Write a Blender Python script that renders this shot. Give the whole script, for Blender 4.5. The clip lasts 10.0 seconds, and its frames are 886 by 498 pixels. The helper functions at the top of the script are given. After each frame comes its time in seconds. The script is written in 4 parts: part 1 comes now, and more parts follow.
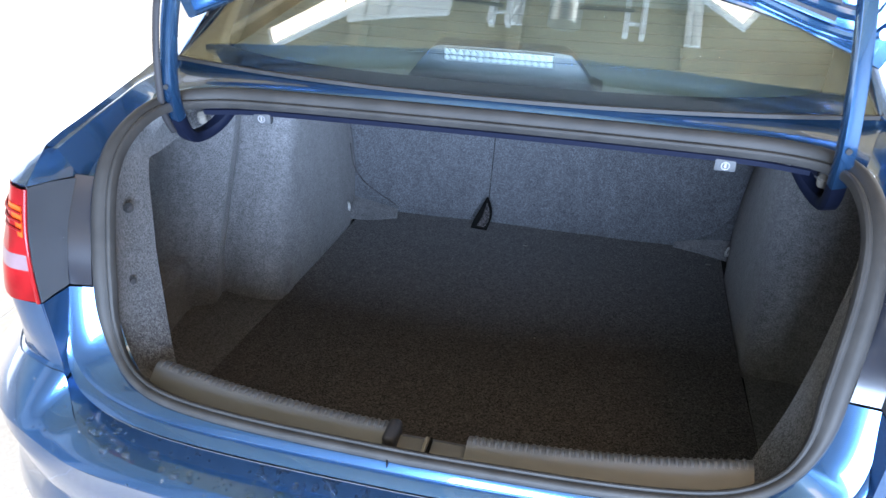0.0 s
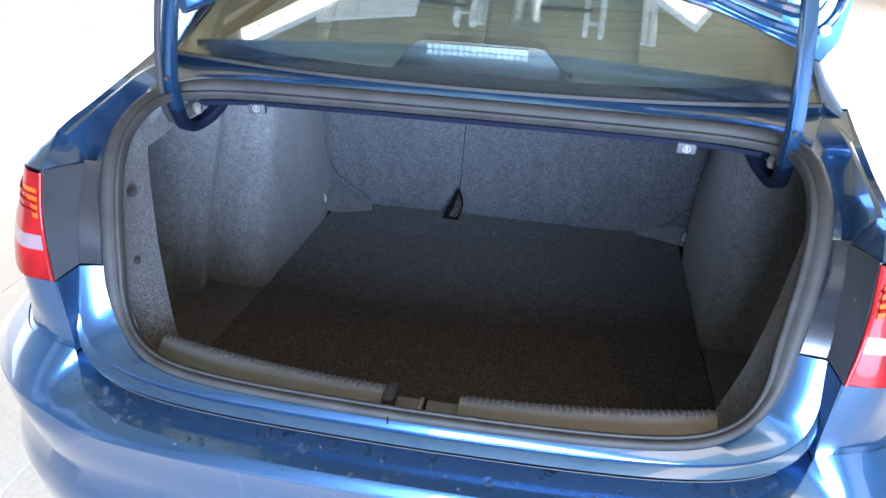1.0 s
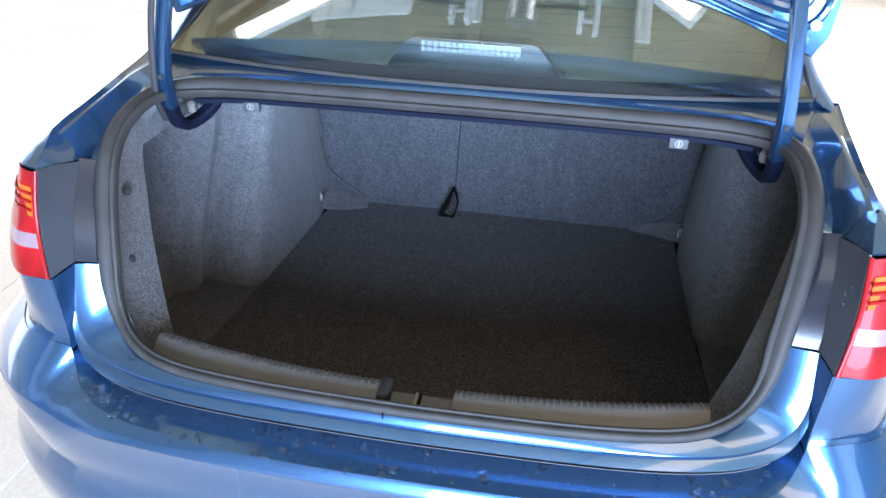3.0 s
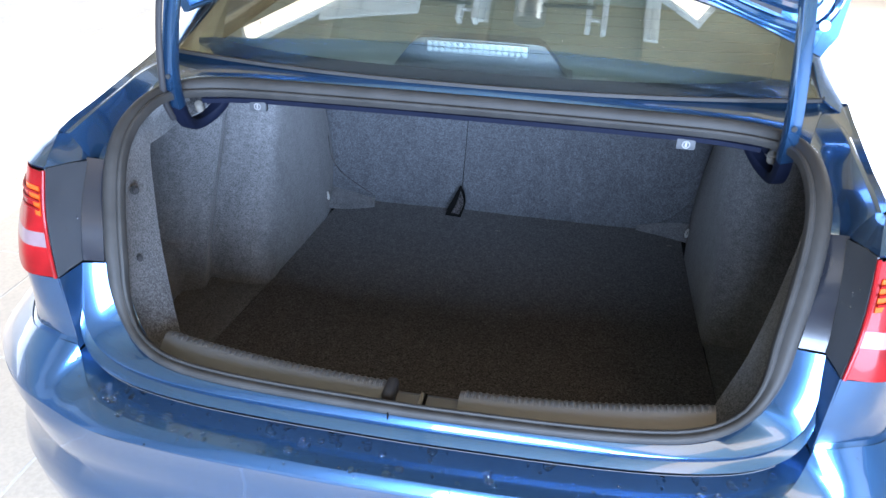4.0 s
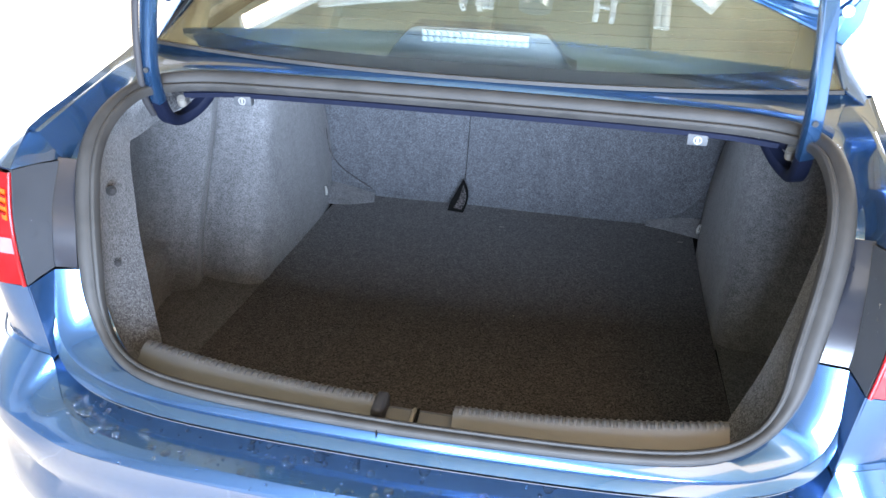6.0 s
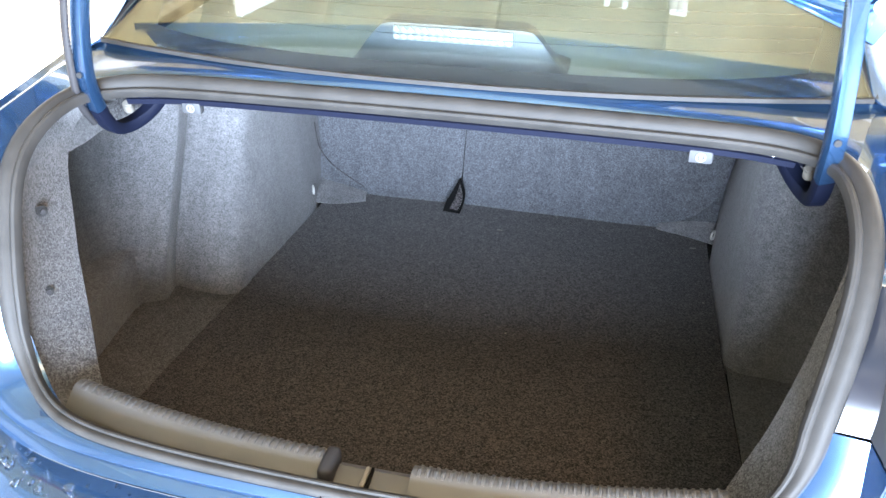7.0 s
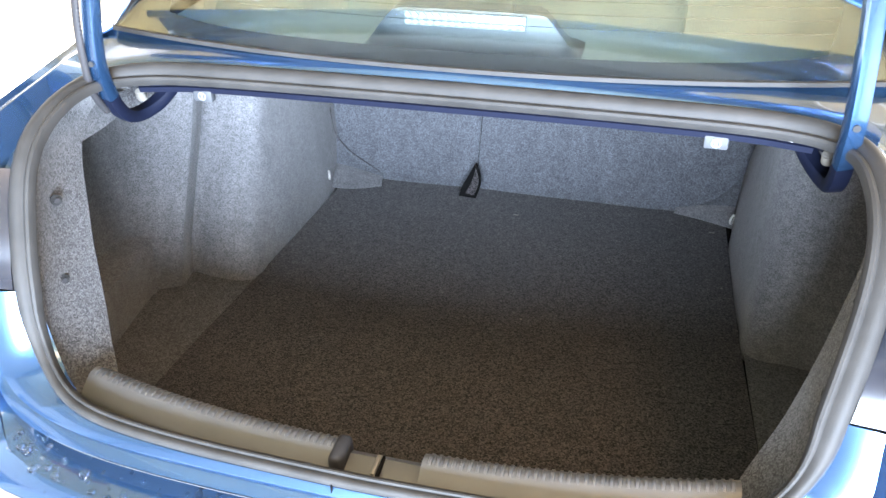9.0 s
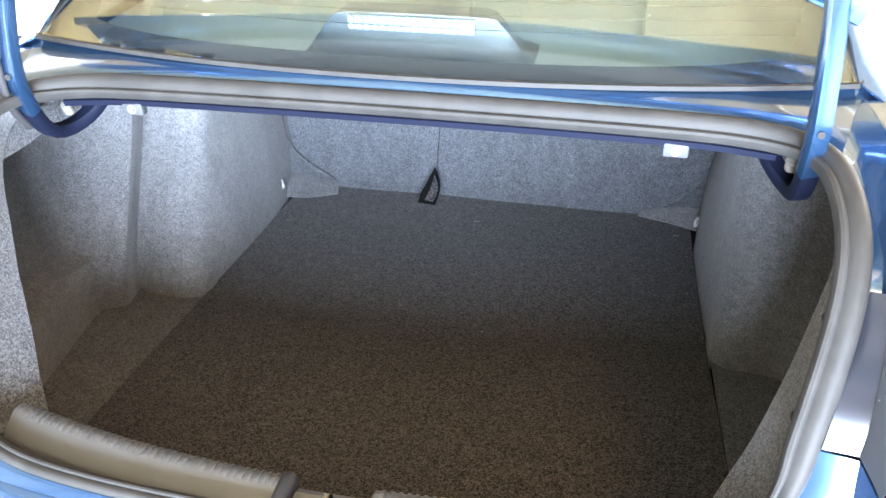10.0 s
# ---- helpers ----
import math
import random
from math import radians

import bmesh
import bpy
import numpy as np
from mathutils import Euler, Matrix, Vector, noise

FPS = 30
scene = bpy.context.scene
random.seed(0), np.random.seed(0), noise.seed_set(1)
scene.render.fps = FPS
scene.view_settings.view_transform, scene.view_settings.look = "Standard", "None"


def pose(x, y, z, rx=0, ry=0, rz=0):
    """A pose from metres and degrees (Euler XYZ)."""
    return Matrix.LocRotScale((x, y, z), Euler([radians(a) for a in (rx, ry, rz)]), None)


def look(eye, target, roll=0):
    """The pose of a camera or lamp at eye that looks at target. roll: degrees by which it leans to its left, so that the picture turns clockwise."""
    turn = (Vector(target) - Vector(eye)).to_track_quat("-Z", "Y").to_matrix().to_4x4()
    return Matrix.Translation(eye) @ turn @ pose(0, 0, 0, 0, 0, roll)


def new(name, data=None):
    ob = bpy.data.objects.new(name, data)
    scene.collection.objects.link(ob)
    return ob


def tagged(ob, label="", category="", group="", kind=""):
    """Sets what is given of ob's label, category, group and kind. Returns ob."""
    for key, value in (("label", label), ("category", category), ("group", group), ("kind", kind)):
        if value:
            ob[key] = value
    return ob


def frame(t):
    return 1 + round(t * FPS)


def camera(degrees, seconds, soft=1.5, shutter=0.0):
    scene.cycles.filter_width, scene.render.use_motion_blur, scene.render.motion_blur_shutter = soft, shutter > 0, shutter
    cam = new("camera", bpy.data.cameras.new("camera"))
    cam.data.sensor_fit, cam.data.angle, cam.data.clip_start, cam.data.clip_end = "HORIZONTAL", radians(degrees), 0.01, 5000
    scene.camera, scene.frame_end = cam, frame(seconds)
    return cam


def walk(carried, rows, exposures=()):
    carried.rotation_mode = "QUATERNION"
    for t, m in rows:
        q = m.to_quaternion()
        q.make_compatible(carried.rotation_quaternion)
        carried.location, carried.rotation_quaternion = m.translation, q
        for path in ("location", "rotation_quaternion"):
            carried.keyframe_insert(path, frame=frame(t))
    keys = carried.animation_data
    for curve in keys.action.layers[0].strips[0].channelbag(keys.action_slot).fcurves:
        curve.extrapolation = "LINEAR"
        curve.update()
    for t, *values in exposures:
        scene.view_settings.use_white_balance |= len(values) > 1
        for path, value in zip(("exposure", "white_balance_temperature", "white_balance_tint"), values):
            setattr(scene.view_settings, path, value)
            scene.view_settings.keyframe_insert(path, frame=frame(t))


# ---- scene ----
cam = camera(58.4, 10.0)
PATH = [
    (0, (0.218, -0.877, 1.477), (-0.184, 0.833, 0.521), 1.0),
    (0.5, (0.192, -0.979, 1.474), (-0.139, 0.749, 0.522), 1.8),
    (1, (0.187, -0.997, 1.487), (-0.104, 0.742, 0.541), 2.1),
    (1.5, (0.196, -1.0, 1.487), (-0.08, 0.742, 0.545), 2.1),
    (2, (0.199, -1.007, 1.489), (-0.077, 0.735, 0.545), 2.0),
    (2.5, (0.195, -1.005, 1.484), (-0.084, 0.736, 0.539), 1.9),
    (4, (0.198, -1.002, 1.488), (-0.107, 0.731, 0.537), 1.7),
    (4.5, (0.201, -0.997, 1.487), (-0.109, 0.734, 0.536), 1.6),
    (5, (0.202, -0.993, 1.486), (-0.112, 0.736, 0.53), 1.4),
    (5.5, (0.205, -0.979, 1.483), (-0.118, 0.741, 0.516), 1.3),
    (5.7, (0.197, -0.966, 1.477), (-0.12, 0.755, 0.509), 1.4),
    (6.8, (0.26, -0.738, 1.468), (-0.129, 0.933, 0.44), 0.0),
    (7, (0.259, -0.727, 1.469), (-0.127, 0.94, 0.434), 0.3),
    (7.5, (0.266, -0.716, 1.466), (-0.142, 0.934, 0.412), -0.2),
    (8, (0.269, -0.714, 1.472), (-0.154, 0.925, 0.405), -0.5),
    (8.5, (0.268, -0.713, 1.473), (-0.163, 0.92, 0.402), -0.7),
    (9, (0.27, -0.714, 1.473), (-0.162, 0.917, 0.399), -0.8),
    (9.5, (0.272, -0.705, 1.47), (-0.13, 0.933, 0.394), -0.7),
    (10, (0.282, -0.639, 1.461), (-0.078, 1.006, 0.382), -0.8),
]
walk(cam, [(t, look(eye, target, roll)) for t, eye, target, roll in PATH],
     [(0, 0.20, 6150, 10), (0.5, 0.07, 6100, 10), (1.5, 0.02, 5980, 10), (2.5, 0.02, 5980, 10), (4.5, 0.05, 6080, 10), (5.5, 0.28, 6450, 10), (7.0, 1.28, 7050, 10), (9.5, 1.35, 7150, 10), (10.0, 1.48, 7200, 10)])

# ---- light ----
world = bpy.data.worlds.new("sky")
scene.world = world
world.use_nodes = True
wn = world.node_tree.nodes
sky = wn.new("ShaderNodeTexSky")
sky.sky_type, sky.sun_disc = "NISHITA", False
sky.sun_elevation, sky.sun_rotation = radians(59), radians(-70)
wn["Background"].inputs["Strength"].default_value = 0.15
world.node_tree.links.new(sky.outputs["Color"], wn["Background"].inputs["Color"])


def area_lamp(name, at, aim, size, watts, colour):
    data = bpy.data.lights.new(name, "AREA")
    data.shape, data.size, data.size_y = "RECTANGLE", size[0], size[1]
    data.energy, data.color = watts, colour
    ob = new(name, data)
    ob.matrix_world = look(at, aim)
    return ob


# daylight in the three large openings of the bay
area_lamp("daylight_west", (-3.38, 3.7, 1.45), (0, 3.7, 1.0), (7.8, 2.5), 230, (1.0, 0.96, 0.90))
area_lamp("daylight_east", (3.58, 4.4, 1.45), (0, 4.4, 1.0), (6.0, 2.5), 520, (1.0, 0.98, 0.96))
area_lamp("daylight_south", (0.95, -3.38, 1.12), (0.95, 0, 1.12), (2.6, 2.14), 1300, (0.56, 0.72, 1.0))
sun_data = bpy.data.lights.new("sun", "SUN")
sun_data.energy, sun_data.angle, sun_data.color = 5.0, radians(0.5), (1.0, 0.96, 0.9)
new("sun", sun_data).matrix_world = look((-8.0, 3.0, 14.5), (0, 0, 0))

# ---- materials ----


def material(name, colour, rough=0.5, metal=0.0, vary=0.12, scale=8.0, fine=0.0, fine_scale=400.0, bump=0.0, bump_scale=200.0, coat=0.0, sheen=0.0, spec=0.5):
    """A surface with broad stains, optional fine flecks and fine relief."""
    m = bpy.data.materials.new(name)
    m.use_nodes = True
    nt = m.node_tree
    b = nt.nodes["Principled BSDF"]
    tc = nt.nodes.new("ShaderNodeTexCoord")
    n1 = nt.nodes.new("ShaderNodeTexNoise")
    n1.inputs["Scale"].default_value, n1.inputs["Detail"].default_value = scale, 5
    nt.links.new(tc.outputs["Object"], n1.inputs["Vector"])
    ramp = nt.nodes.new("ShaderNodeMapRange")
    ramp.inputs["From Min"].default_value, ramp.inputs["From Max"].default_value = 0.3, 0.7
    ramp.inputs["To Min"].default_value, ramp.inputs["To Max"].default_value = 1 - vary, 1 + vary
    nt.links.new(n1.outputs["Fac"], ramp.inputs["Value"])
    value = ramp.outputs["Result"]
    if fine:
        n2 = nt.nodes.new("ShaderNodeTexNoise")
        n2.inputs["Scale"].default_value, n2.inputs["Detail"].default_value = fine_scale, 3
        nt.links.new(tc.outputs["Object"], n2.inputs["Vector"])
        r2 = nt.nodes.new("ShaderNodeMapRange")
        r2.inputs["From Min"].default_value, r2.inputs["From Max"].default_value = 0.35, 0.65
        r2.inputs["To Min"].default_value, r2.inputs["To Max"].default_value = 1 - fine, 1 + fine
        nt.links.new(n2.outputs["Fac"], r2.inputs["Value"])
        mul = nt.nodes.new("ShaderNodeMath")
        mul.operation = "MULTIPLY"
        nt.links.new(value, mul.inputs[0])
        nt.links.new(r2.outputs["Result"], mul.inputs[1])
        value = mul.outputs["Value"]
    mix = nt.nodes.new("ShaderNodeVectorMath")
    mix.operation = "SCALE"
    mix.inputs[0].default_value = colour
    nt.links.new(value, mix.inputs["Scale"])
    nt.links.new(mix.outputs["Vector"], b.inputs["Base Color"])
    r3 = nt.nodes.new("ShaderNodeMapRange")
    r3.inputs["To Min"].default_value, r3.inputs["To Max"].default_value = rough * 0.85, min(1.0, rough * 1.15)
    nt.links.new(n1.outputs["Fac"], r3.inputs["Value"])
    nt.links.new(r3.outputs["Result"], b.inputs["Roughness"])
    b.inputs["Metallic"].default_value = metal
    b.inputs["Coat Weight"].default_value = coat
    b.inputs["Coat Roughness"].default_value = 0.03
    b.inputs["Sheen Weight"].default_value = sheen
    b.inputs["Specular IOR Level"].default_value = spec
    if bump:
        n4 = nt.nodes.new("ShaderNodeTexNoise")
        n4.inputs["Scale"].default_value, n4.inputs["Detail"].default_value = bump_scale, 4
        nt.links.new(tc.outputs["Object"], n4.inputs["Vector"])
        bp = nt.nodes.new("ShaderNodeBump")
        bp.inputs["Strength"].default_value, bp.inputs["Distance"].default_value = bump, 0.002
        nt.links.new(n4.outputs["Fac"], bp.inputs["Height"])
        nt.links.new(bp.outputs["Normal"], b.inputs["Normal"])
    return m


def carpet(name, colour, fleck=0.6, nap=0.06, cells=450):
    """Needle-felt: single light and dark fibres, soft mottling, brushed upright streaks and a fuzzy relief."""
    m = bpy.data.materials.new(name)
    m.use_nodes = True
    nt = m.node_tree
    b = nt.nodes["Principled BSDF"]
    tc = nt.nodes.new("ShaderNodeTexCoord")

    def scaled(source, low, high, a, z):
        r = nt.nodes.new("ShaderNodeMapRange")
        for key, v in zip(("From Min", "From Max", "To Min", "To Max"), (low, high, a, z)):
            r.inputs[key].default_value = v
        nt.links.new(source, r.inputs["Value"])
        return r.outputs["Result"]

    def times(a, z):
        mul = nt.nodes.new("ShaderNodeMath")
        mul.operation = "MULTIPLY"
        nt.links.new(a, mul.inputs[0])
        nt.links.new(z, mul.inputs[1])
        return mul.outputs["Value"]

    def grain(scale, detail, stretch=(1, 1, 1)):
        mp = nt.nodes.new("ShaderNodeMapping")
        mp.inputs["Scale"].default_value = stretch
        nt.links.new(tc.outputs["Object"], mp.inputs["Vector"])
        n = nt.nodes.new("ShaderNodeTexNoise")
        n.inputs["Scale"].default_value, n.inputs["Detail"].default_value = scale, detail
        nt.links.new(mp.outputs["Vector"], n.inputs["Vector"])
        return n.outputs["Fac"]

    cell = nt.nodes.new("ShaderNodeTexVoronoi")
    cell.inputs["Scale"].default_value = cells
    nt.links.new(tc.outputs["Object"], cell.inputs["Vector"])
    split = nt.nodes.new("ShaderNodeSeparateColor")
    nt.links.new(cell.outputs["Color"], split.inputs["Color"])
    fibre = scaled(split.outputs["Red"], 0.0, 1.0, 1 - fleck, 1 + fleck)
    fuzz = grain(cells * 1.05, 2)
    value = times(fibre, scaled(fuzz, 0.32, 0.68, 1 - fleck * 0.4, 1 + fleck * 0.4))
    value = times(value, scaled(grain(60, 4), 0.3, 0.7, 0.88, 1.12))
    value = times(value, scaled(grain(9, 3, (2.2, 2.2, 0.35)), 0.33, 0.67, 1 - nap, 1 + nap))
    mix = nt.nodes.new("ShaderNodeVectorMath")
    mix.operation = "SCALE"
    mix.inputs[0].default_value = colour
    nt.links.new(value, mix.inputs["Scale"])
    nt.links.new(mix.outputs["Vector"], b.inputs["Base Color"])
    b.inputs["Roughness"].default_value = 0.95
    b.inputs["Sheen Weight"].default_value = 0.15
    b.inputs["Specular IOR Level"].default_value = 0.1
    bp = nt.nodes.new("ShaderNodeBump")
    bp.inputs["Strength"].default_value, bp.inputs["Distance"].default_value = 0.55, 0.002
    nt.links.new(fuzz, bp.inputs["Height"])
    nt.links.new(bp.outputs["Normal"], b.inputs["Normal"])
    return m


PAINT = material("blue_metallic_paint", (0.031, 0.086, 0.185), rough=0.24, metal=0.85, vary=0.03, scale=3, fine=0.10, fine_scale=1500, coat=1.0)
# dark blue of flange and brackets; also carries the shade on the arm feet
PAINT_DARK = material("dark_shaded_blue", (0.0022, 0.0036, 0.0105), rough=0.6, metal=0.0, vary=0.08, scale=6, coat=0.0, spec=0.15)
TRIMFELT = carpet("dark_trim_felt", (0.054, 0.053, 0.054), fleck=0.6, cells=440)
CARPET = carpet("charcoal_carpet", (0.094, 0.093, 0.095), fleck=0.36, nap=0.10, cells=480)
CARPET_FLOOR = carpet("charcoal_floor_carpet", (0.0285, 0.0253, 0.0253), fleck=0.95, cells=380)
SEATCLOTH = carpet("grey_seatback_carpet", (0.060, 0.063, 0.069), fleck=0.45, cells=480)
PLASTIC = material("grey_sill_plastic", (0.055, 0.0545, 0.055), rough=0.45, vary=0.08, scale=14, bump=0.25, bump_scale=900)
DARKPLASTIC = material("black_plastic", (0.018, 0.017, 0.018), rough=0.65, vary=0.15, scale=20, bump=0.15, bump_scale=700, spec=0.2)
JAMBGREY = material("grey_jamb_panel", (0.011, 0.012, 0.016), rough=0.24, vary=0.06, scale=10, coat=0.15, spec=0.35)
CAPGREY = material("dark_grey_panel", (0.028, 0.030, 0.034), rough=0.35, vary=0.08, scale=12, bump=0.1, bump_scale=900)
RUBBER = material("rubber_seal", (0.022, 0.0208, 0.0195), rough=0.6, vary=0.2, scale=25, bump=0.15, bump_scale=600, spec=0.15)
DIMMER_GREY = material("ledge_dimmer_grey", (0.045, 0.045, 0.046), rough=0.65, vary=0.15, scale=30)
STEEL = material("zinc_steel", (0.30, 0.30, 0.29), rough=0.42, metal=1.0, vary=0.1, scale=40)
OFFWHITE = material("offwhite_plastic", (0.11, 0.10, 0.085), rough=0.7, vary=0.06, scale=50)
HANDLEGREY = material("pale_grey_plastic", (0.023, 0.025, 0.028), rough=0.7, vary=0.05, scale=50)
EYEWHITE = material("white_plastic_eye", (0.34, 0.33, 0.31), rough=0.5, vary=0.06, scale=60)
MARKWHITE = material("white_marking", (0.12, 0.12, 0.125), rough=0.5, vary=0.02)
BLACK = material("dark_gap_black", (0.004, 0.004, 0.004), rough=0.9, vary=0.2, scale=30, spec=0.05)
TYRE = material("tyre_rubber", (0.02, 0.02, 0.02), rough=0.85, vary=0.1, scale=30, bump=0.3, spec=0.12)
ALLOY = material("alloy_rim", (0.6, 0.6, 0.62), rough=0.25, metal=1.0, vary=0.05)
SHELF = material("parcel_shelf_felt", (0.10, 0.115, 0.10), rough=0.9, vary=0.1, scale=6, fine=0.2, fine_scale=400, bump=0.4)
HOUSING = material("lamp_housing_plastic", (0.009, 0.012, 0.013), rough=0.6, vary=0.1, scale=20)
SEATFAB = material("seat_fabric", (0.03, 0.03, 0.033), rough=0.9, vary=0.1, scale=8, fine=0.3)
FRIT = material("black_glass_border", (0.012, 0.011, 0.01), rough=0.06, vary=0.05)
LENSRED = material("red_lamp_lens", (0.15, 0.004, 0.005), rough=0.35, vary=0.3, scale=22, coat=0.10, spec=0.1)
LENSCLEAR = material("clear_lamp_band", (0.13, 0.085, 0.09), rough=0.4, vary=0.08, scale=40, coat=0.1, spec=0.3)
LENSAMBER = material("amber_lamp_reflector", (0.50, 0.055, 0.006), rough=0.35, vary=0.15, scale=60, coat=0.05, spec=0.2)
LEDLENS = material("brake_lamp_lens", (0.066, 0.072, 0.072), rough=0.3, vary=0.1, scale=120)
LEDFACET = material("brake_lamp_facet", (0.112, 0.122, 0.122), rough=0.3, vary=0.1, scale=120)
TILE = material("beige_floor_tile", (0.44, 0.38, 0.315), rough=0.5, vary=0.05, scale=3, fine=0.06, fine_scale=90, bump=0.05, bump_scale=80, spec=0.25)
GROUT = material("pale_grout", (0.56, 0.53, 0.49), rough=0.9, vary=0.1, scale=20)
WALLPAINT = material("white_wall_paint", (0.60, 0.59, 0.57), rough=0.7, vary=0.03, scale=2, bump=0.1)
CEILING = material("ceiling_boards", (0.34, 0.275, 0.15), rough=0.7, vary=0.2, scale=4, bump=0.2)
STEELPAINT = material("painted_steel", (0.68, 0.68, 0.65), rough=0.5, vary=0.08, scale=6)
DUCT = material("galvanised_duct", (0.5, 0.52, 0.52), rough=0.35, metal=0.9, vary=0.12, scale=5)
CONCRETE = material("forecourt_concrete", (0.5, 0.48, 0.45), rough=0.85, vary=0.12, scale=2, fine=0.1, fine_scale=60, bump=0.2, bump_scale=60)


def glass_material(name, tint, rough=0.0):
    m = bpy.data.materials.new(name)
    m.use_nodes = True
    b = m.node_tree.nodes["Principled BSDF"]
    b.inputs["Base Color"].default_value = (*tint, 1)
    b.inputs["Transmission Weight"].default_value = 1.0
    b.inputs["Roughness"].default_value = rough
    b.inputs["IOR"].default_value = 1.7
    return m


GLASS = glass_material("tinted_window_glass", (0.80, 0.90, 0.86))
DROPGLASS = glass_material("water", (1, 1, 1))
DROPGLASS.node_tree.nodes["Principled BSDF"].inputs["IOR"].default_value = 1.33


def emitter(name, colour, strength, base=1.0):
    m = bpy.data.materials.new(name)
    m.use_nodes = True
    b = m.node_tree.nodes["Principled BSDF"]
    b.inputs["Base Color"].default_value = (*[c * base for c in colour], 1)
    b.inputs["Emission Color"].default_value = (*colour, 1)
    b.inputs["Emission Strength"].default_value = strength
    return m


TUBE = emitter("lit_diffuser", (1.0, 0.84, 0.62), 6.0)
OVERHEAD_GLOW = emitter("overhead_glow_warm", (1.0, 0.63, 0.34), 7.6, 0.12)

# ---- mesh helpers ----


def finish(name, bm, mat, smooth=True):
    bmesh.ops.recalc_face_normals(bm, faces=bm.faces)
    me = bpy.data.meshes.new(name)
    bm.to_mesh(me)
    bm.free()
    if mat:
        me.materials.append(mat)
    if smooth:
        me.polygons.foreach_set("use_smooth", [True] * len(me.polygons))
        me.set_sharp_from_angle(angle=radians(38))
    return me


def part(name, bm, mat, parent=None, label="", smooth=True):
    ob = new(name, finish(name, bm, mat, smooth))
    if parent is not None:
        ob.parent = parent
    if label:
        ob["label"] = label
    return ob


def thing(name, label, category, group="", kind=""):
    return tagged(new(name), label, category, group, kind)


def cr(pts, n):
    """n points along a smooth curve through pts."""
    p = [Vector(q) for q in pts]
    if len(p) == 2:
        return [p[0].lerp(p[1], i / (n - 1)) for i in range(n)]
    p = [p[0] * 2 - p[1]] + p + [p[-1] * 2 - p[-2]]
    dense = []
    for i in range(1, len(p) - 2):
        for k in range(16):
            t = k / 16
            a, b, c, d = p[i - 1], p[i], p[i + 1], p[i + 2]
            dense.append(0.5 * (2 * b + (c - a) * t + (2 * a - 5 * b + 4 * c - d) * t * t + (3 * b - a - 3 * c + d) * t * t * t))
    dense.append(p[-2])
    run = [0.0]
    for a, b in zip(dense, dense[1:]):
        run.append(run[-1] + (b - a).length)
    out, k = [], 0
    for i in range(n):
        s = run[-1] * i / (n - 1)
        while k < len(dense) - 2 and run[k + 1] < s:
            k += 1
        f = (s - run[k]) / max(1e-9, run[k + 1] - run[k])
        out.append(dense[k].lerp(dense[k + 1], min(1, max(0, f))))
    return out


def both(curve):
    """A half curve that starts on the middle line, made whole."""
    return [Vector((-p.x, p.y, p.z)) for p in reversed(curve[1:])] + list(curve)


def sheet(curves, thick=0.0, close_rows=False, close_cols=False, out=None):
    bm = bmesh.new()
    rows = [[bm.verts.new(p) for p in c] for c in curves]
    pairs = list(zip(rows, rows[1:])) + ([(rows[-1], rows[0])] if close_rows else [])
    for a, b in pairs:
        m = len(a)
        for i in range(m if close_cols else m - 1):
            j = (i + 1) % m
            bm.faces.new((a[i], a[j], b[j], b[i]))
    if thick:
        bmesh.ops.recalc_face_normals(bm, faces=bm.faces)
        bm.normal_update()
        if out is not None and sum(f.normal.dot(Vector(out)) for f in bm.faces) < 0:
            bmesh.ops.reverse_faces(bm, faces=bm.faces)
            bm.normal_update()
        front, rim = bm.faces[:], [e for e in bm.edges if len(e.link_faces) == 1]
        back = {v: bm.verts.new(v.co - v.normal * thick) for v in bm.verts[:]}
        for e in rim:
            a, b = e.verts
            bm.faces.new((a, b, back[b], back[a]))
        for f in front:
            bm.faces.new([back[v] for v in reversed(f.verts)])
    return bm


def smooth_rows(rows, n):
    """More rows, on smooth curves across the rows given."""
    cols = [cr(c, n) for c in zip(*rows)]
    return [list(r) for r in zip(*cols)]


def sweep(path, profile, closed=False, up=(0, 0, 1), size=None):
    """A profile of (sideways, upward) offsets drawn along a path."""
    n = len(path)
    rings = []
    for i, p in enumerate(path):
        a = path[(i - 1) % n] if closed or i else path[0]
        b = path[(i + 1) % n] if closed or i < n - 1 else path[-1]
        d = (b - a).normalized()
        u = up[i] if isinstance(up, list) else Vector(up)
        s = d.cross(u).normalized()
        w = s.cross(d).normalized()
        k = size[i] if size else 1
        rings.append([p + s * x * k + w * y * (0.5 + k / 2) for x, y in profile])
    bm = sheet(rings, close_rows=closed, close_cols=True)
    if not closed:
        bm.verts.ensure_lookup_table()
        m = len(profile)
        bm.faces.new(bm.verts[:m])
        bm.faces.new(bm.verts[-m:])
    return bm


def ring(r, n=10, squash=1.0):
    return [(r * math.cos(2 * math.pi * i / n), r * squash * math.sin(2 * math.pi * i / n)) for i in range(n)]


def tube(pts, r, n=10, samples=24, up=(0, 0, 1)):
    return sweep(cr(pts, samples), ring(r, n), up=up)


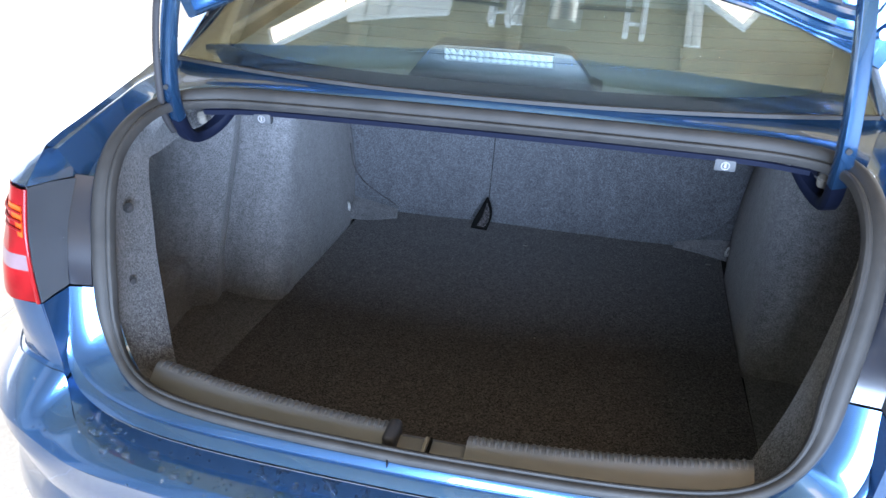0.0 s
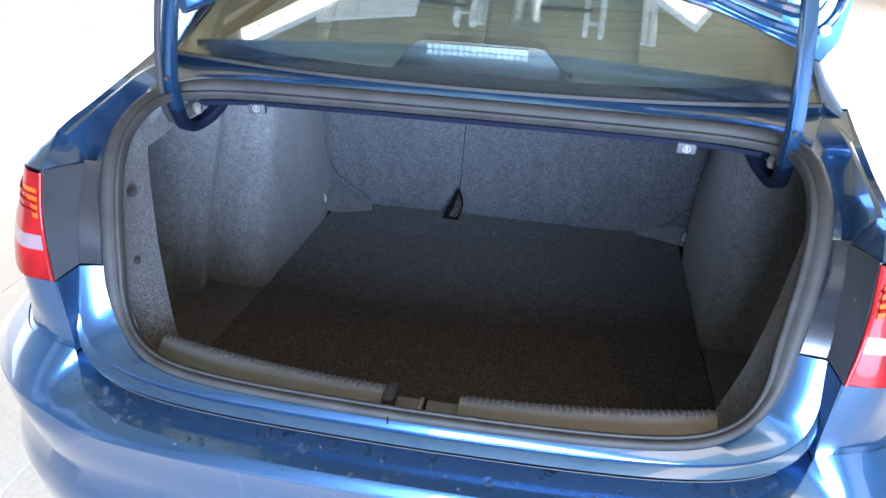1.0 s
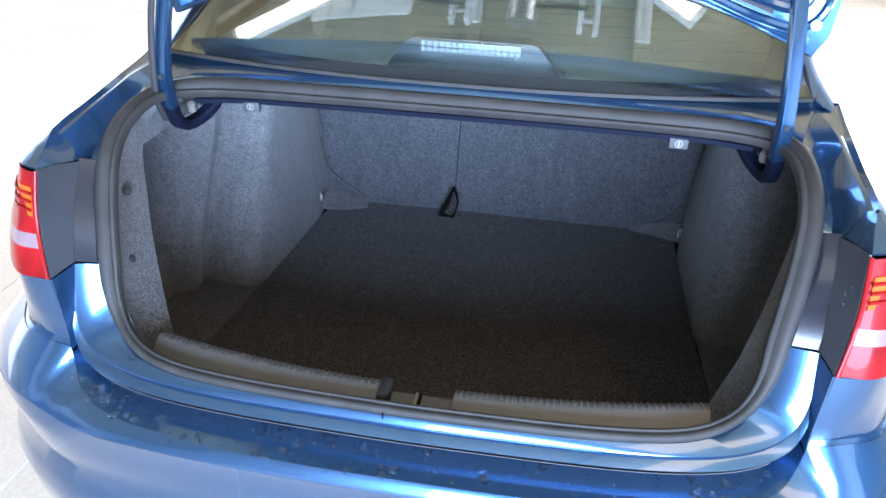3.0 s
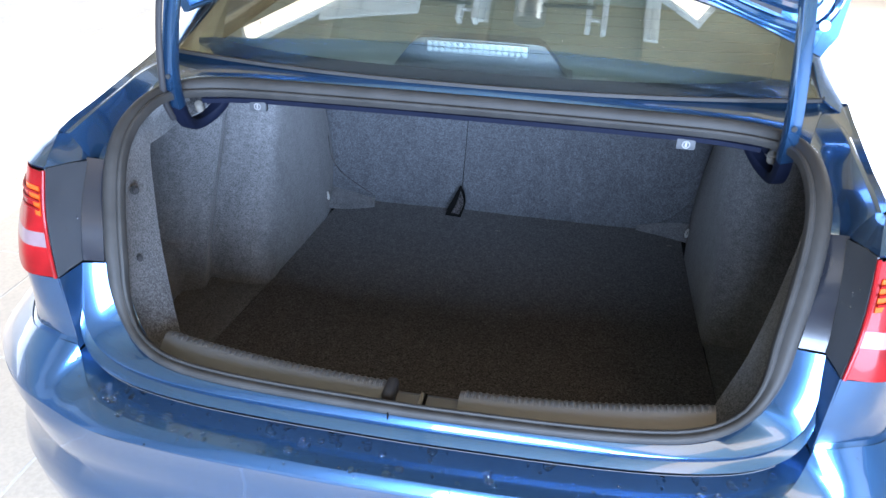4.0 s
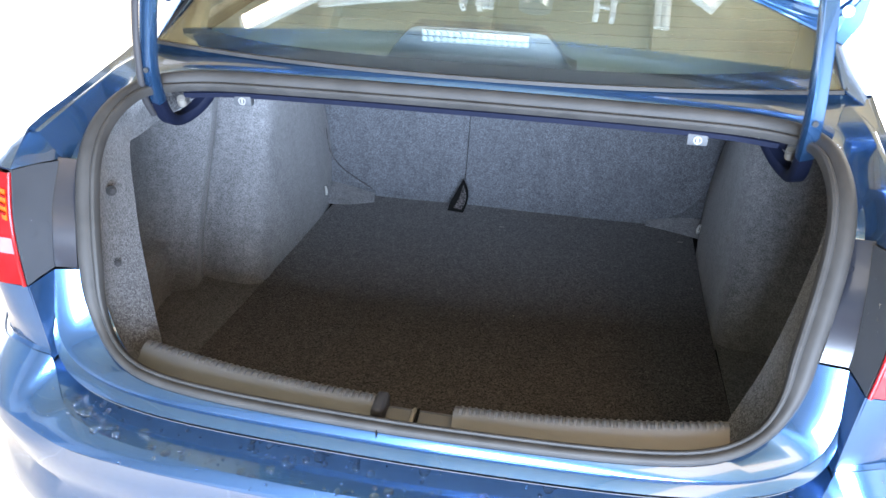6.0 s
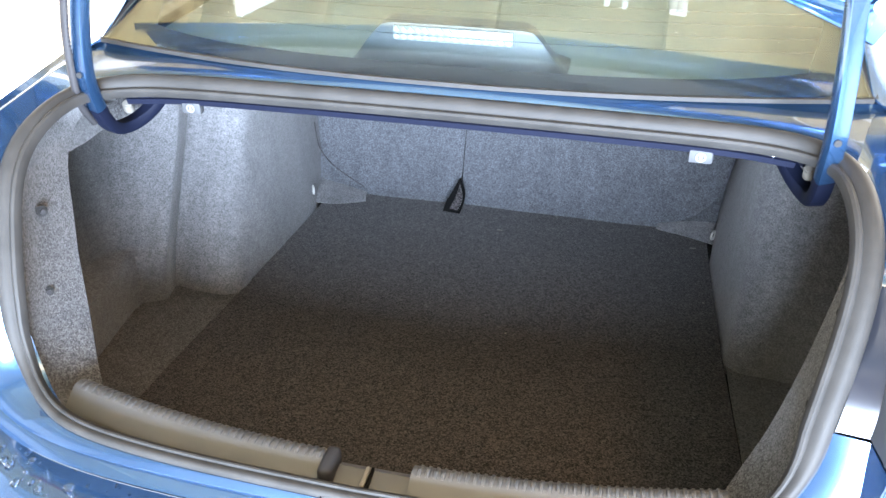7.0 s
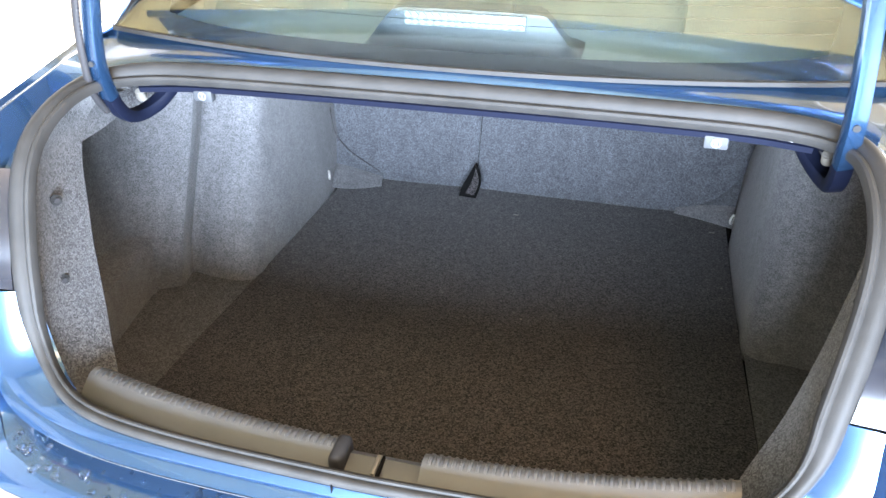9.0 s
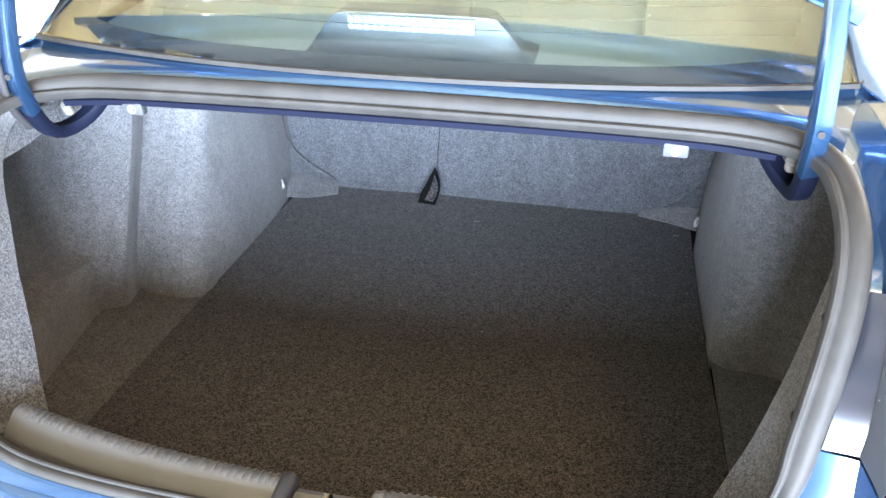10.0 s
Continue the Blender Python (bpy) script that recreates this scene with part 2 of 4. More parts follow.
def block(size, at=(0, 0, 0), bevel=0.0, turn=None, segments=2):
    bm = bmesh.new()
    bmesh.ops.create_cube(bm, size=1)
    bmesh.ops.scale(bm, vec=size, verts=bm.verts)
    if bevel:
        bmesh.ops.bevel(bm, geom=bm.edges[:], offset=bevel, segments=segments, affect="EDGES", profile=0.5)
    m = Matrix.Translation(at)
    if turn is not None:
        m = m @ turn
    bmesh.ops.transform(bm, matrix=m, verts=bm.verts)
    return bm


def disc(r, depth, at, axis=(0, 0, 1), n=20, bevel=0.0, r2=None):
    bm = bmesh.new()
    bmesh.ops.create_cone(bm, cap_ends=True, segments=n, radius1=r, radius2=r if r2 is None else r2, depth=depth)
    if bevel:
        bmesh.ops.bevel(bm, geom=[e for e in bm.edges if abs(e.verts[0].co.z - e.verts[1].co.z) < 1e-6], offset=bevel, segments=2, affect="EDGES")
    q = Vector((0, 0, 1)).rotation_difference(Vector(axis).normalized())
    bmesh.ops.transform(bm, matrix=Matrix.Translation(at) @ q.to_matrix().to_4x4(), verts=bm.verts)
    return bm


def merge(*bms):
    out = bmesh.new()
    for b in bms:
        me = bpy.data.meshes.new("t")
        b.to_mesh(me)
        b.free()
        out.from_mesh(me)
        bpy.data.meshes.remove(me)
    return out


# ---- the bay ----
ground = part("ground", block((80, 80, 0.1), (0, 0, -0.09)), CONCRETE, smooth=False)
tagged(ground, "pale concrete forecourt outside the bay", "ground", kind="structure")
floor = part("floor", block((7.2, 13.2, 0.02), (0.1, 2.5, -0.0125)), GROUT, smooth=False)
tagged(floor, "pale grouted bed under beige floor tiles", "floor", kind="structure")


def wall(name, boxes, label):
    ob = part(name, merge(*[block(s, a) for s, a in boxes]), WALLPAINT, smooth=False)
    return tagged(ob, label, "wall", kind="structure")


wall("wall_west", [((0.2, 13.2, 0.55), (-3.5, 2.5, 2.995)), ((0.2, 2.2, 2.72), (-3.5, -3.0, 1.36)), ((0.2, 0.9, 2.72), (-3.5, 8.65, 1.36))], "white painted wall with a wide open doorway")
wall("wall_east", [((0.2, 13.2, 0.55), (3.7, 2.5, 2.995)), ((0.2, 2.5, 2.72), (3.7, -2.85, 1.36)), ((0.2, 1.5, 2.72), (3.7, 8.35, 1.36))], "white painted wall with a wide open doorway")
wall("wall_north", [((7.4, 0.2, 3.27), (0.1, 9.2, 1.635))], "plain white painted wall")
wall("wall_south", [((7.4, 0.2, 1.03), (0.1, -3.5, 2.755)), ((3.20, 0.2, 2.24), (-2.00, -3.5, 1.12)), ((1.50, 0.2, 2.24), (3.05, -3.5, 1.12))], "white painted wall with an open bay door")
ceil = part("ceiling", merge(block((7.4, 12.9, 0.08), (0.1, 2.5, 3.345)), *[block((7.3, 0.149, 0.02), (0.1, -3.85 + 0.15 * i, 3.294)) for i in range(86)], *[block((0.07, 12.5, 0.12), (-3.0 + 0.9 * i, 2.5, 3.22)) for i in range(7)]), CEILING, smooth=False)
tagged(ceil, "brown timber boarded ceiling with joists", "ceiling", kind="structure")


# ---- the car ----
car = thing("car", "blue metallic saloon car with its boot open", "car")
N = 61

# rear bumper: outer skin from below upward
low0 = both(cr([(0, -0.10, 0.22), (0.3, -0.095, 0.22), (0.55, -0.06, 0.22), (0.70, 0.0, 0.22), (0.79, 0.09, 0.22), (0.825, 0.36, 0.22)], N))
low1 = both(cr([(0, -0.155, 0.34), (0.3, -0.148, 0.34), (0.55, -0.11, 0.34), (0.67, -0.062, 0.34), (0.76, 0.0, 0.34), (0.815, 0.08, 0.34), (0.84, 0.17, 0.34), (0.85, 0.36, 0.34)], N))
low2 = both(cr([(0, -0.172, 0.50), (0.3, -0.164, 0.50), (0.55, -0.128, 0.50), (0.68, -0.072, 0.50), (0.77, 0.0, 0.50), (0.825, 0.08, 0.50), (0.845, 0.18, 0.50), (0.85, 0.36, 0.50)], N))
low3 = both(cr([(0, -0.178, 0.60), (0.3, -0.171, 0.60), (0.52, -0.150, 0.60), (0.65, -0.108, 0.60), (0.762, -0.018, 0.60), (0.822, 0.075, 0.60), (0.845, 0.18, 0.60), (0.85, 0.36, 0.60)], N))
edge2 = both(cr([(0, -0.181, 0.622), (0.14, -0.180, 0.622), (0.30, -0.174, 0.622), (0.41, -0.166, 0.622), (0.51, -0.152, 0.623), (0.60, -0.120, 0.626), (0.69, -0.078, 0.63), (0.76, -0.016, 0.635), (0.81, 0.055, 0.64), (0.836, 0.14, 0.64), (0.848, 0.36, 0.64)], N))
ledge = both(cr([(0, -0.170, 0.643), (0.14, -0.169, 0.643), (0.27, -0.162, 0.643), (0.37, -0.149, 0.643), (0.45, -0.134, 0.643), (0.52, -0.108, 0.645), (0.562, -0.072, 0.655), (0.58, -0.050, 0.70), (0.655, -0.075, 0.716), (0.718, -0.035, 0.716), (0.770, 0.032, 0.716), (0.810, 0.13, 0.716), (0.83, 0.36, 0.716)], N))


def drawn_in(curve, d, z):
    return [Vector((p.x * (1 - d / 0.85), p.y + d * (1 - min(1, max(0, (p.y + 0.05) / 0.35))), z)) for p in curve]


bumper = part("bumper", sheet([low0, low1, drawn_in(low2, -0.004, 0.43), drawn_in(low2, 0.002, 0.465), drawn_in(low2, 0.011, 0.50), drawn_in(low3, 0.013, 0.535), drawn_in(low3, 0.008, 0.575), drawn_in(low3, 0.002, 0.606), edge2], 0.004, out=(0, -1, 0)), PAINT, car, "glossy blue metallic bumper wet with drops")
TOP_IN = [[(0, -0.170, 0.643), (0.14, -0.169, 0.643), (0.27, -0.162, 0.643), (0.37, -0.149, 0.643), (0.45, -0.134, 0.643), (0.52, -0.108, 0.645)],
          [(0.52, -0.108, 0.645), (0.55, -0.084, 0.651), (0.567, -0.064, 0.668), (0.576, -0.052, 0.69), (0.580, -0.050, 0.708)],
          [(0.580, -0.050, 0.708), (0.603, -0.051, 0.714), (0.630, -0.043, 0.716), (0.675, -0.024, 0.716), (0.708, 0.018, 0.716), (0.745, 0.085, 0.716), (0.783, 0.17, 0.716), (0.83, 0.36, 0.716)]]
TOP_OUT = [[(0, -0.181, 0.622), (0.14, -0.180, 0.622), (0.30, -0.174, 0.622), (0.41, -0.166, 0.622), (0.51, -0.152, 0.623), (0.56, -0.136, 0.6245)],
           [(0.56, -0.136, 0.6245), (0.60, -0.120, 0.626), (0.64, -0.1035, 0.6275)],
           [(0.64, -0.1035, 0.6275), (0.69, -0.078, 0.63), (0.76, -0.016, 0.635), (0.81, 0.055, 0.64), (0.836, 0.14, 0.64), (0.848, 0.36, 0.64)]]


def stretches(rows):
    pts = []
    for r, n in zip(rows, (31, 13, 31)):
        pts += cr(r, n)[1 if pts else 0:]
    return both(pts)


top_in, top_out = stretches(TOP_IN), stretches(TOP_OUT)
top_mid = [a.lerp(b, 0.5) + Vector((0, -0.002, 0.002)) for a, b in zip(top_out, top_in)]
top_low = [a.lerp(b, 0.06) + Vector((0, -0.0008, 0.0014)) for a, b in zip(top_out, top_in)]
part("bumper_top", sheet([top_out, top_low, top_mid, top_in], 0.004, out=(0, -0.5, 1)), PAINT, car, "sloping blue top face of the bumper")

# recessed ledge on top of the bumper
ledge_out = both(cr([(0, -0.170, 0.643), (0.14, -0.169, 0.643), (0.27, -0.162, 0.643), (0.37, -0.149, 0.643), (0.45, -0.134, 0.643), (0.52, -0.108, 0.645), (0.562, -0.072, 0.655), (0.578, -0.05, 0.695)], 41))
ledge_in = both(cr([(0, -0.098, 0.652), (0.14, -0.097, 0.652), (0.27, -0.092, 0.652), (0.38, -0.083, 0.653), (0.45, -0.072, 0.654), (0.51, -0.055, 0.657), (0.55, -0.03, 0.665), (0.572, -0.01, 0.695)], 41))
ledge_mid = [a.lerp(b, 0.5) + Vector((0, 0, 0.0012)) for a, b in zip(ledge_out, ledge_in)]
part("bumper_ledge", sheet([ledge_out, ledge_mid, ledge_in], 0.004, out=(0, 0, 1)), PAINT, car)

# rear panel lip between the ledge and the weather seal
LIPROWS = [
    [(0, -0.098, 0.650), (0.25, -0.093, 0.650), (0.40, -0.080, 0.651), (0.50, -0.052, 0.655), (0.555, -0.02, 0.668), (0.574, -0.010, 0.70), (0.577, -0.004, 0.76), (0.577, -0.002, 0.834)],
    [(0, -0.126, 0.676), (0.25, -0.120, 0.676), (0.40, -0.109, 0.678), (0.50, -0.086, 0.681), (0.553, -0.060, 0.689), (0.577, -0.046, 0.706), (0.580, -0.027, 0.76), (0.578, -0.005, 0.834)],
    [(0, -0.129, 0.680), (0.25, -0.123, 0.680), (0.40, -0.112, 0.682), (0.50, -0.089, 0.685), (0.553, -0.063, 0.693), (0.577, -0.049, 0.709), (0.580, -0.028, 0.762), (0.578, -0.005, 0.835)],
    [(0, -0.120, 0.688), (0.25, -0.114, 0.688), (0.40, -0.103, 0.690), (0.50, -0.080, 0.693), (0.551, -0.053, 0.701), (0.573, -0.042, 0.719), (0.578, -0.024, 0.77), (0.5775, -0.004, 0.836)],
    [(0, -0.1135, 0.6905), (0.25, -0.1075, 0.6905), (0.40, -0.0965, 0.6925), (0.50, -0.072, 0.6965), (0.548, -0.045, 0.7055), (0.568, -0.034, 0.7245), (0.573, -0.016, 0.772), (0.5755, -0.002, 0.837)],
    [(0, -0.116, 0.696), (0.25, -0.110, 0.696), (0.40, -0.099, 0.698), (0.50, -0.075, 0.702), (0.552, -0.049, 0.711), (0.572, -0.039, 0.730), (0.577, -0.021, 0.78), (0.577, -0.003, 0.838)],
    [(0, -0.1155, 0.699), (0.25, -0.1095, 0.699), (0.40, -0.097, 0.701), (0.493, -0.072, 0.706), (0.543, -0.044, 0.717), (0.564, -0.035, 0.738), (0.571, -0.019, 0.785), (0.571, -0.001, 0.838)],
    [(0, -0.109, 0.707), (0.25, -0.101, 0.707), (0.40, -0.083, 0.709), (0.468, -0.054, 0.716), (0.505, -0.023, 0.733), (0.526, -0.014, 0.762), (0.534, -0.006, 0.80), (0.538, 0.005, 0.838)],
    [(0, -0.085, 0.700), (0.25, -0.078, 0.700), (0.39, -0.062, 0.702), (0.452, -0.035, 0.710), (0.488, -0.004, 0.728), (0.508, 0.012, 0.762), (0.516, 0.018, 0.80), (0.520, 0.022, 0.838)],
]
def eased(row, passes):
    """A curve with its small waves taken out; the ends stay."""
    for _ in range(passes):
        row = [row[0]] + [(row[i - 1] + row[i] * 2 + row[i + 1]) / 4 for i in range(1, len(row) - 1)] + [row[-1]]
    return row


lip = [eased(both(cr(r, 61)), 22) for r in LIPROWS]
part("rear_panel", sheet(lip, 0.002), PAINT, car, "blue painted rear panel around the boot opening")
# added strip under the lip; darkens what the glossy ledge below reflects
part("ledge_dimmer_strip", sheet([[p + Vector((0, -0.002, -0.0005)) for p in lip[0][16:-16]], [a.lerp(b, 0.86) + Vector((0, -0.002, -0.0012)) for a, b in zip(lip[0][16:-16], lip[1][16:-16])]], 0.001), DIMMER_GREY, car, "added grey strip above the bumper that darkens the ledge's reflection")

# upper jamb faces beside the opening, lamp caps, quarter corners and lamps: one side built, the other mirrored
SEAL_OUT = [(0, -0.108, 0.707), (0.25, -0.100, 0.707), (0.40, -0.082, 0.709), (0.468, -0.053, 0.716), (0.505, -0.024, 0.733), (0.526, -0.010, 0.762), (0.535, -0.003, 0.80), (0.545, 0.021, 0.86), (0.560, 0.060, 0.92), (0.570, 0.096, 0.975), (0.575, 0.140, 1.012), (0.574, 0.20, 1.034), (0.568, 0.27, 1.046), (0.545, 0.32, 1.052), (0.49, 0.345, 1.055), (0.40, 0.355, 1.056), (0.2, 0.36, 1.056), (0, 0.362, 1.056)]


def sided(s, pts):
    return [(s * p[0], p[1], p[2]) for p in pts]


for s in (-1, 1):
    side = lambda *rows: sheet([cr(sided(s, r), 31) for r in rows], 0.003)
    # jamb between seal and cap above the joint
    part("jamb_panel", side(
        [(0.538, 0.004, 0.842), (0.545, 0.021, 0.87), (0.560, 0.060, 0.925), (0.569, 0.098, 0.980)],
        [(0.574, 0.000, 0.842), (0.577, 0.010, 0.87), (0.581, 0.036, 0.93), (0.589, 0.082, 0.988)]), JAMBGREY, car, "smooth grey jamb panel")
    part("lamp_cap", side(
        [(0.576, -0.001, 0.842), (0.579, 0.009, 0.87), (0.582, 0.034, 0.93), (0.588, 0.078, 0.984)],
        [(0.582, -0.030, 0.840), (0.588, -0.022, 0.89), (0.592, -0.005, 0.94), (0.595, 0.032, 0.996)],
        [(0.585, -0.052, 0.838), (0.593, -0.042, 0.89), (0.596, -0.032, 0.94), (0.599, -0.010, 1.004)]), CAPGREY, car, "dark grey plastic panel beside the tail lamp")
    # step face under the lamp, inboard
    part("corner_step", side(
        [(0.577, -0.003, 0.838), (0.577, -0.018, 0.78), (0.574, -0.030, 0.71)],
        [(0.585, -0.052, 0.836), (0.583, -0.050, 0.78), (0.580, -0.048, 0.70)]), PAINT, car)
    # quarter panel between lamp and bumper
    part("quarter_corner", side(
        [(0.580, -0.049, 0.706), (0.603, -0.0498, 0.7125), (0.630, -0.0418, 0.7142), (0.6745, -0.0228, 0.7142), (0.7075, 0.0190, 0.7142), (0.7445, 0.0856, 0.7142), (0.7825, 0.1706, 0.7142), (0.829, 0.36, 0.7142)],
        [(0.580, -0.046, 0.718), (0.603, -0.044, 0.7195), (0.630, -0.036, 0.7205), (0.671, -0.017, 0.7205), (0.703, 0.024, 0.7205), (0.740, 0.090, 0.7205), (0.778, 0.173, 0.7205), (0.826, 0.36, 0.7205)],
        [(0.581, -0.047, 0.745), (0.606, -0.045, 0.747), (0.632, -0.038, 0.748), (0.670, -0.014, 0.748), (0.702, 0.027, 0.748), (0.737, 0.092, 0.748), (0.774, 0.175, 0.748), (0.822, 0.36, 0.748)],
        [(0.583, -0.050, 0.78), (0.609, -0.050, 0.78), (0.638, -0.043, 0.78), (0.672, -0.013, 0.78), (0.703, 0.026, 0.78), (0.735, 0.085, 0.78), (0.770, 0.17, 0.78), (0.815, 0.36, 0.78)],
        [(0.585, -0.053, 0.836), (0.612, -0.053, 0.837), (0.640, -0.047, 0.838), (0.671, -0.014, 0.839), (0.700, 0.024, 0.841), (0.728, 0.075, 0.845), (0.765, 0.165, 0.85), (0.808, 0.36, 0.86)]), PAINT, car)
    # tail lamp
    lamp = part("tail_lamp", side(
        [(0.586, -0.054, 0.838), (0.640, -0.050, 0.840), (0.693, 0.004, 0.842), (0.728, 0.07, 0.848), (0.752, 0.16, 0.86)],
        [(0.590, -0.050, 0.865), (0.640, -0.046, 0.868), (0.690, 0.008, 0.87), (0.724, 0.07, 0.875), (0.748, 0.16, 0.885)],
        [(0.592, -0.046, 0.885), (0.640, -0.041, 0.888), (0.687, 0.012, 0.89), (0.720, 0.075, 0.895), (0.744, 0.16, 0.90)]), LENSRED, car, "red and clear tail lamp")
    part("clear_band", side(
        [(0.592, -0.046, 0.885), (0.640, -0.041, 0.888), (0.687, 0.012, 0.89), (0.720, 0.075, 0.895), (0.744, 0.16, 0.90)],
        [(0.594, -0.041, 0.908), (0.638, -0.035, 0.911), (0.682, 0.017, 0.914), (0.713, 0.08, 0.918), (0.738, 0.16, 0.92)]), LENSCLEAR, lamp, "clear white band across the lamp")
    part("upper_lens", side(
        [(0.594, -0.041, 0.908), (0.638, -0.035, 0.911), (0.682, 0.017, 0.914), (0.713, 0.08, 0.918), (0.738, 0.16, 0.92)],
        [(0.597, -0.028, 0.955), (0.634, -0.019, 0.958), (0.668, 0.027, 0.96), (0.695, 0.085, 0.962), (0.722, 0.16, 0.965)],
        [(0.599, -0.012, 0.998), (0.630, -0.004, 1.003), (0.655, 0.036, 1.006), (0.676, 0.085, 1.006), (0.70, 0.16, 1.006)]), LENSRED, lamp)
    part("reflector", sheet([cr(sided(s, r), 9) for r in (
        [(0.604, -0.036, 0.935), (0.640, -0.020, 0.938), (0.664, 0.018, 0.940)], [(0.607, -0.022, 0.978), (0.633, -0.012, 0.981), (0.656, 0.028, 0.983)])], 0.002), LENSAMBER, lamp, "amber indicator reflector")
    for z, g in ((0.946, 0.0), (0.958, 0.0035), (0.970, 0.0075)):
        part("lens_bar", tube(sided(s, [(0.604, -0.036 + g, z), (0.638, -0.021 + g, z + 0.002), (0.661, 0.018 + g * 0.8, z + 0.004)]), 0.0022, 6, 9), LENSRED, lamp)
    part("lamp_rim", sweep(cr(sided(s, [(0.586, -0.056, 0.838), (0.593, -0.047, 0.89), (0.597, -0.034, 0.945), (0.599, -0.013, 1.002)]), 16), ring(0.003, 8)), LENSRED, lamp)
    # shoulder over the lamp and the rain channel beside the opening
    part("shoulder", side(
        [(0.599, -0.010, 1.006), (0.630, -0.002, 1.008), (0.655, 0.036, 1.010), (0.68, 0.085, 1.010), (0.71, 0.18, 1.010), (0.745, 0.36, 1.012)],
        [(0.608, 0.028, 1.022), (0.628, 0.034, 1.022), (0.645, 0.06, 1.024), (0.66, 0.1, 1.026), (0.685, 0.2, 1.030), (0.71, 0.36, 1.036)],
        [(0.620, 0.065, 1.032), (0.6255, 0.078, 1.0338), (0.628, 0.10, 1.0365), (0.631, 0.13, 1.0398), (0.634, 0.2, 1.046), (0.647, 0.36, 1.0598)]), PAINT, car)
    part("rain_channel", side(
        [(0.568, 0.094, 0.972), (0.573, 0.130, 1.002), (0.574, 0.17, 1.021), (0.573, 0.21, 1.032), (0.569, 0.26, 1.0385), (0.556, 0.33, 1.041)],
        [(0.580, 0.092, 0.974), (0.587, 0.138, 0.994), (0.589, 0.19, 1.005), (0.588, 0.24, 1.015), (0.585, 0.295, 1.031), (0.573, 0.370, 1.0495)],
        [(0.588, 0.088, 0.984), (0.597, 0.134, 1.001), (0.600, 0.19, 1.011), (0.600, 0.25, 1.022), (0.597, 0.31, 1.037), (0.583, 0.400, 1.054)],
        [(0.615, 0.087, 1.025), (0.617, 0.130, 1.031), (0.619, 0.20, 1.0405), (0.620, 0.27, 1.049), (0.620, 0.34, 1.0565), (0.610, 0.440, 1.0615)],
        [(0.618, 0.086, 1.0258), (0.6195, 0.129, 1.0316), (0.622, 0.20, 1.041), (0.623, 0.27, 1.0495), (0.6235, 0.34, 1.057), (0.615, 0.445, 1.062)],
        [(0.621, 0.083, 1.0262), (0.6245, 0.126, 1.0315), (0.6275, 0.20, 1.0395), (0.630, 0.27, 1.047), (0.633, 0.345, 1.0545), (0.634, 0.455, 1.0635)],
        [(0.6255, 0.078, 1.0335), (0.630, 0.120, 1.0385), (0.634, 0.20, 1.0455), (0.639, 0.27, 1.0515), (0.646, 0.35, 1.0585), (0.657, 0.46, 1.0675)]), PAINT, car)
    part("channel_end", side(
        [(0.588, 0.088, 0.984), (0.594, 0.035, 0.996), (0.599, -0.010, 1.005)],
        [(0.602, 0.0875, 1.006), (0.605, 0.055, 1.013), (0.608, 0.028, 1.0215)],
        [(0.615, 0.087, 1.025), (0.618, 0.078, 1.029), (0.620, 0.066, 1.0315)]), PAINT, car)
    part("quarter_panel", side(
        [(0.752, 0.152, 0.850), (0.785, 0.25, 0.858), (0.817, 0.40, 0.860)], [(0.744, 0.152, 0.90), (0.775, 0.25, 0.90), (0.807, 0.40, 0.90)],
        [(0.722, 0.152, 0.965), (0.752, 0.25, 0.965), (0.781, 0.40, 0.965)], [(0.699, 0.152, 1.008), (0.724, 0.25, 1.009), (0.750, 0.40, 1.010)]), PAINT, car)
    # front of the lamp to the wheel: body side
    zb = lambda y: 0.24 + (max(0.0, 0.36 ** 2 - (y - 1.02) ** 2) ** 0.5 + max(0.0, 0.36 ** 2 - (y - 3.66) ** 2) ** 0.5)
    cols = []
    for i in range(61):
        y = 0.34 + 3.9 * i / 60
        w = 1.0 - 0.10 * max(0, (y - 3.3) / 0.95) ** 2
        belt = 1.06 - 0.10 * max(0, (y - 2.6) / 1.6)
        d = 0.06 * min(1, max(0, (y - 0.36) / 0.9))
        prof = [(0.850 * w, max(0.24, min(0.62, zb(y)))), (0.850 * w, 0.66), (0.84 * w, 0.72), (0.83 * w, 0.80), (0.812 * w, 0.88), (0.782 * w + d * 0.3, 0.96), (0.745 * w + d * 0.6, belt - 0.048), (0.71 * w + d * 0.8, belt - 0.024), (0.665 * w + d, belt - 0.004), (0.640 * w + d, belt + 0.0)]
        dip = 0.005 if y < 0.5 else 0.0
        cols.append([Vector((s * x, y, z - dip)) for x, z in prof])
    part("body_side", sheet(cols, 0.004), PAINT, car)
    # pillar and side window above the belt line
    part("rear_pillar", side(
        [(0.640, 0.42, 1.060), (0.673, 0.50, 1.057), (0.687, 0.7, 1.057), (0.713, 1.1, 1.057)],
        [(0.612, 0.44, 1.075), (0.620, 0.56, 1.14), (0.625, 0.8, 1.25), (0.62, 1.25, 1.34)],
        [(0.606, 0.445, 1.080), (0.592, 0.56, 1.155), (0.58, 0.8, 1.275), (0.56, 1.20, 1.41)]), PAINT, car)
    part("side_window", side(
        [(0.714, 1.1, 1.056), (0.724, 1.7, 1.056), (0.724, 2.6, 1.05), (0.72, 3.1, 1.03)],
        [(0.62, 1.25, 1.335), (0.62, 1.7, 1.38), (0.61, 2.3, 1.37), (0.66, 2.95, 1.12)]), GLASS, car).visible_shadow = False
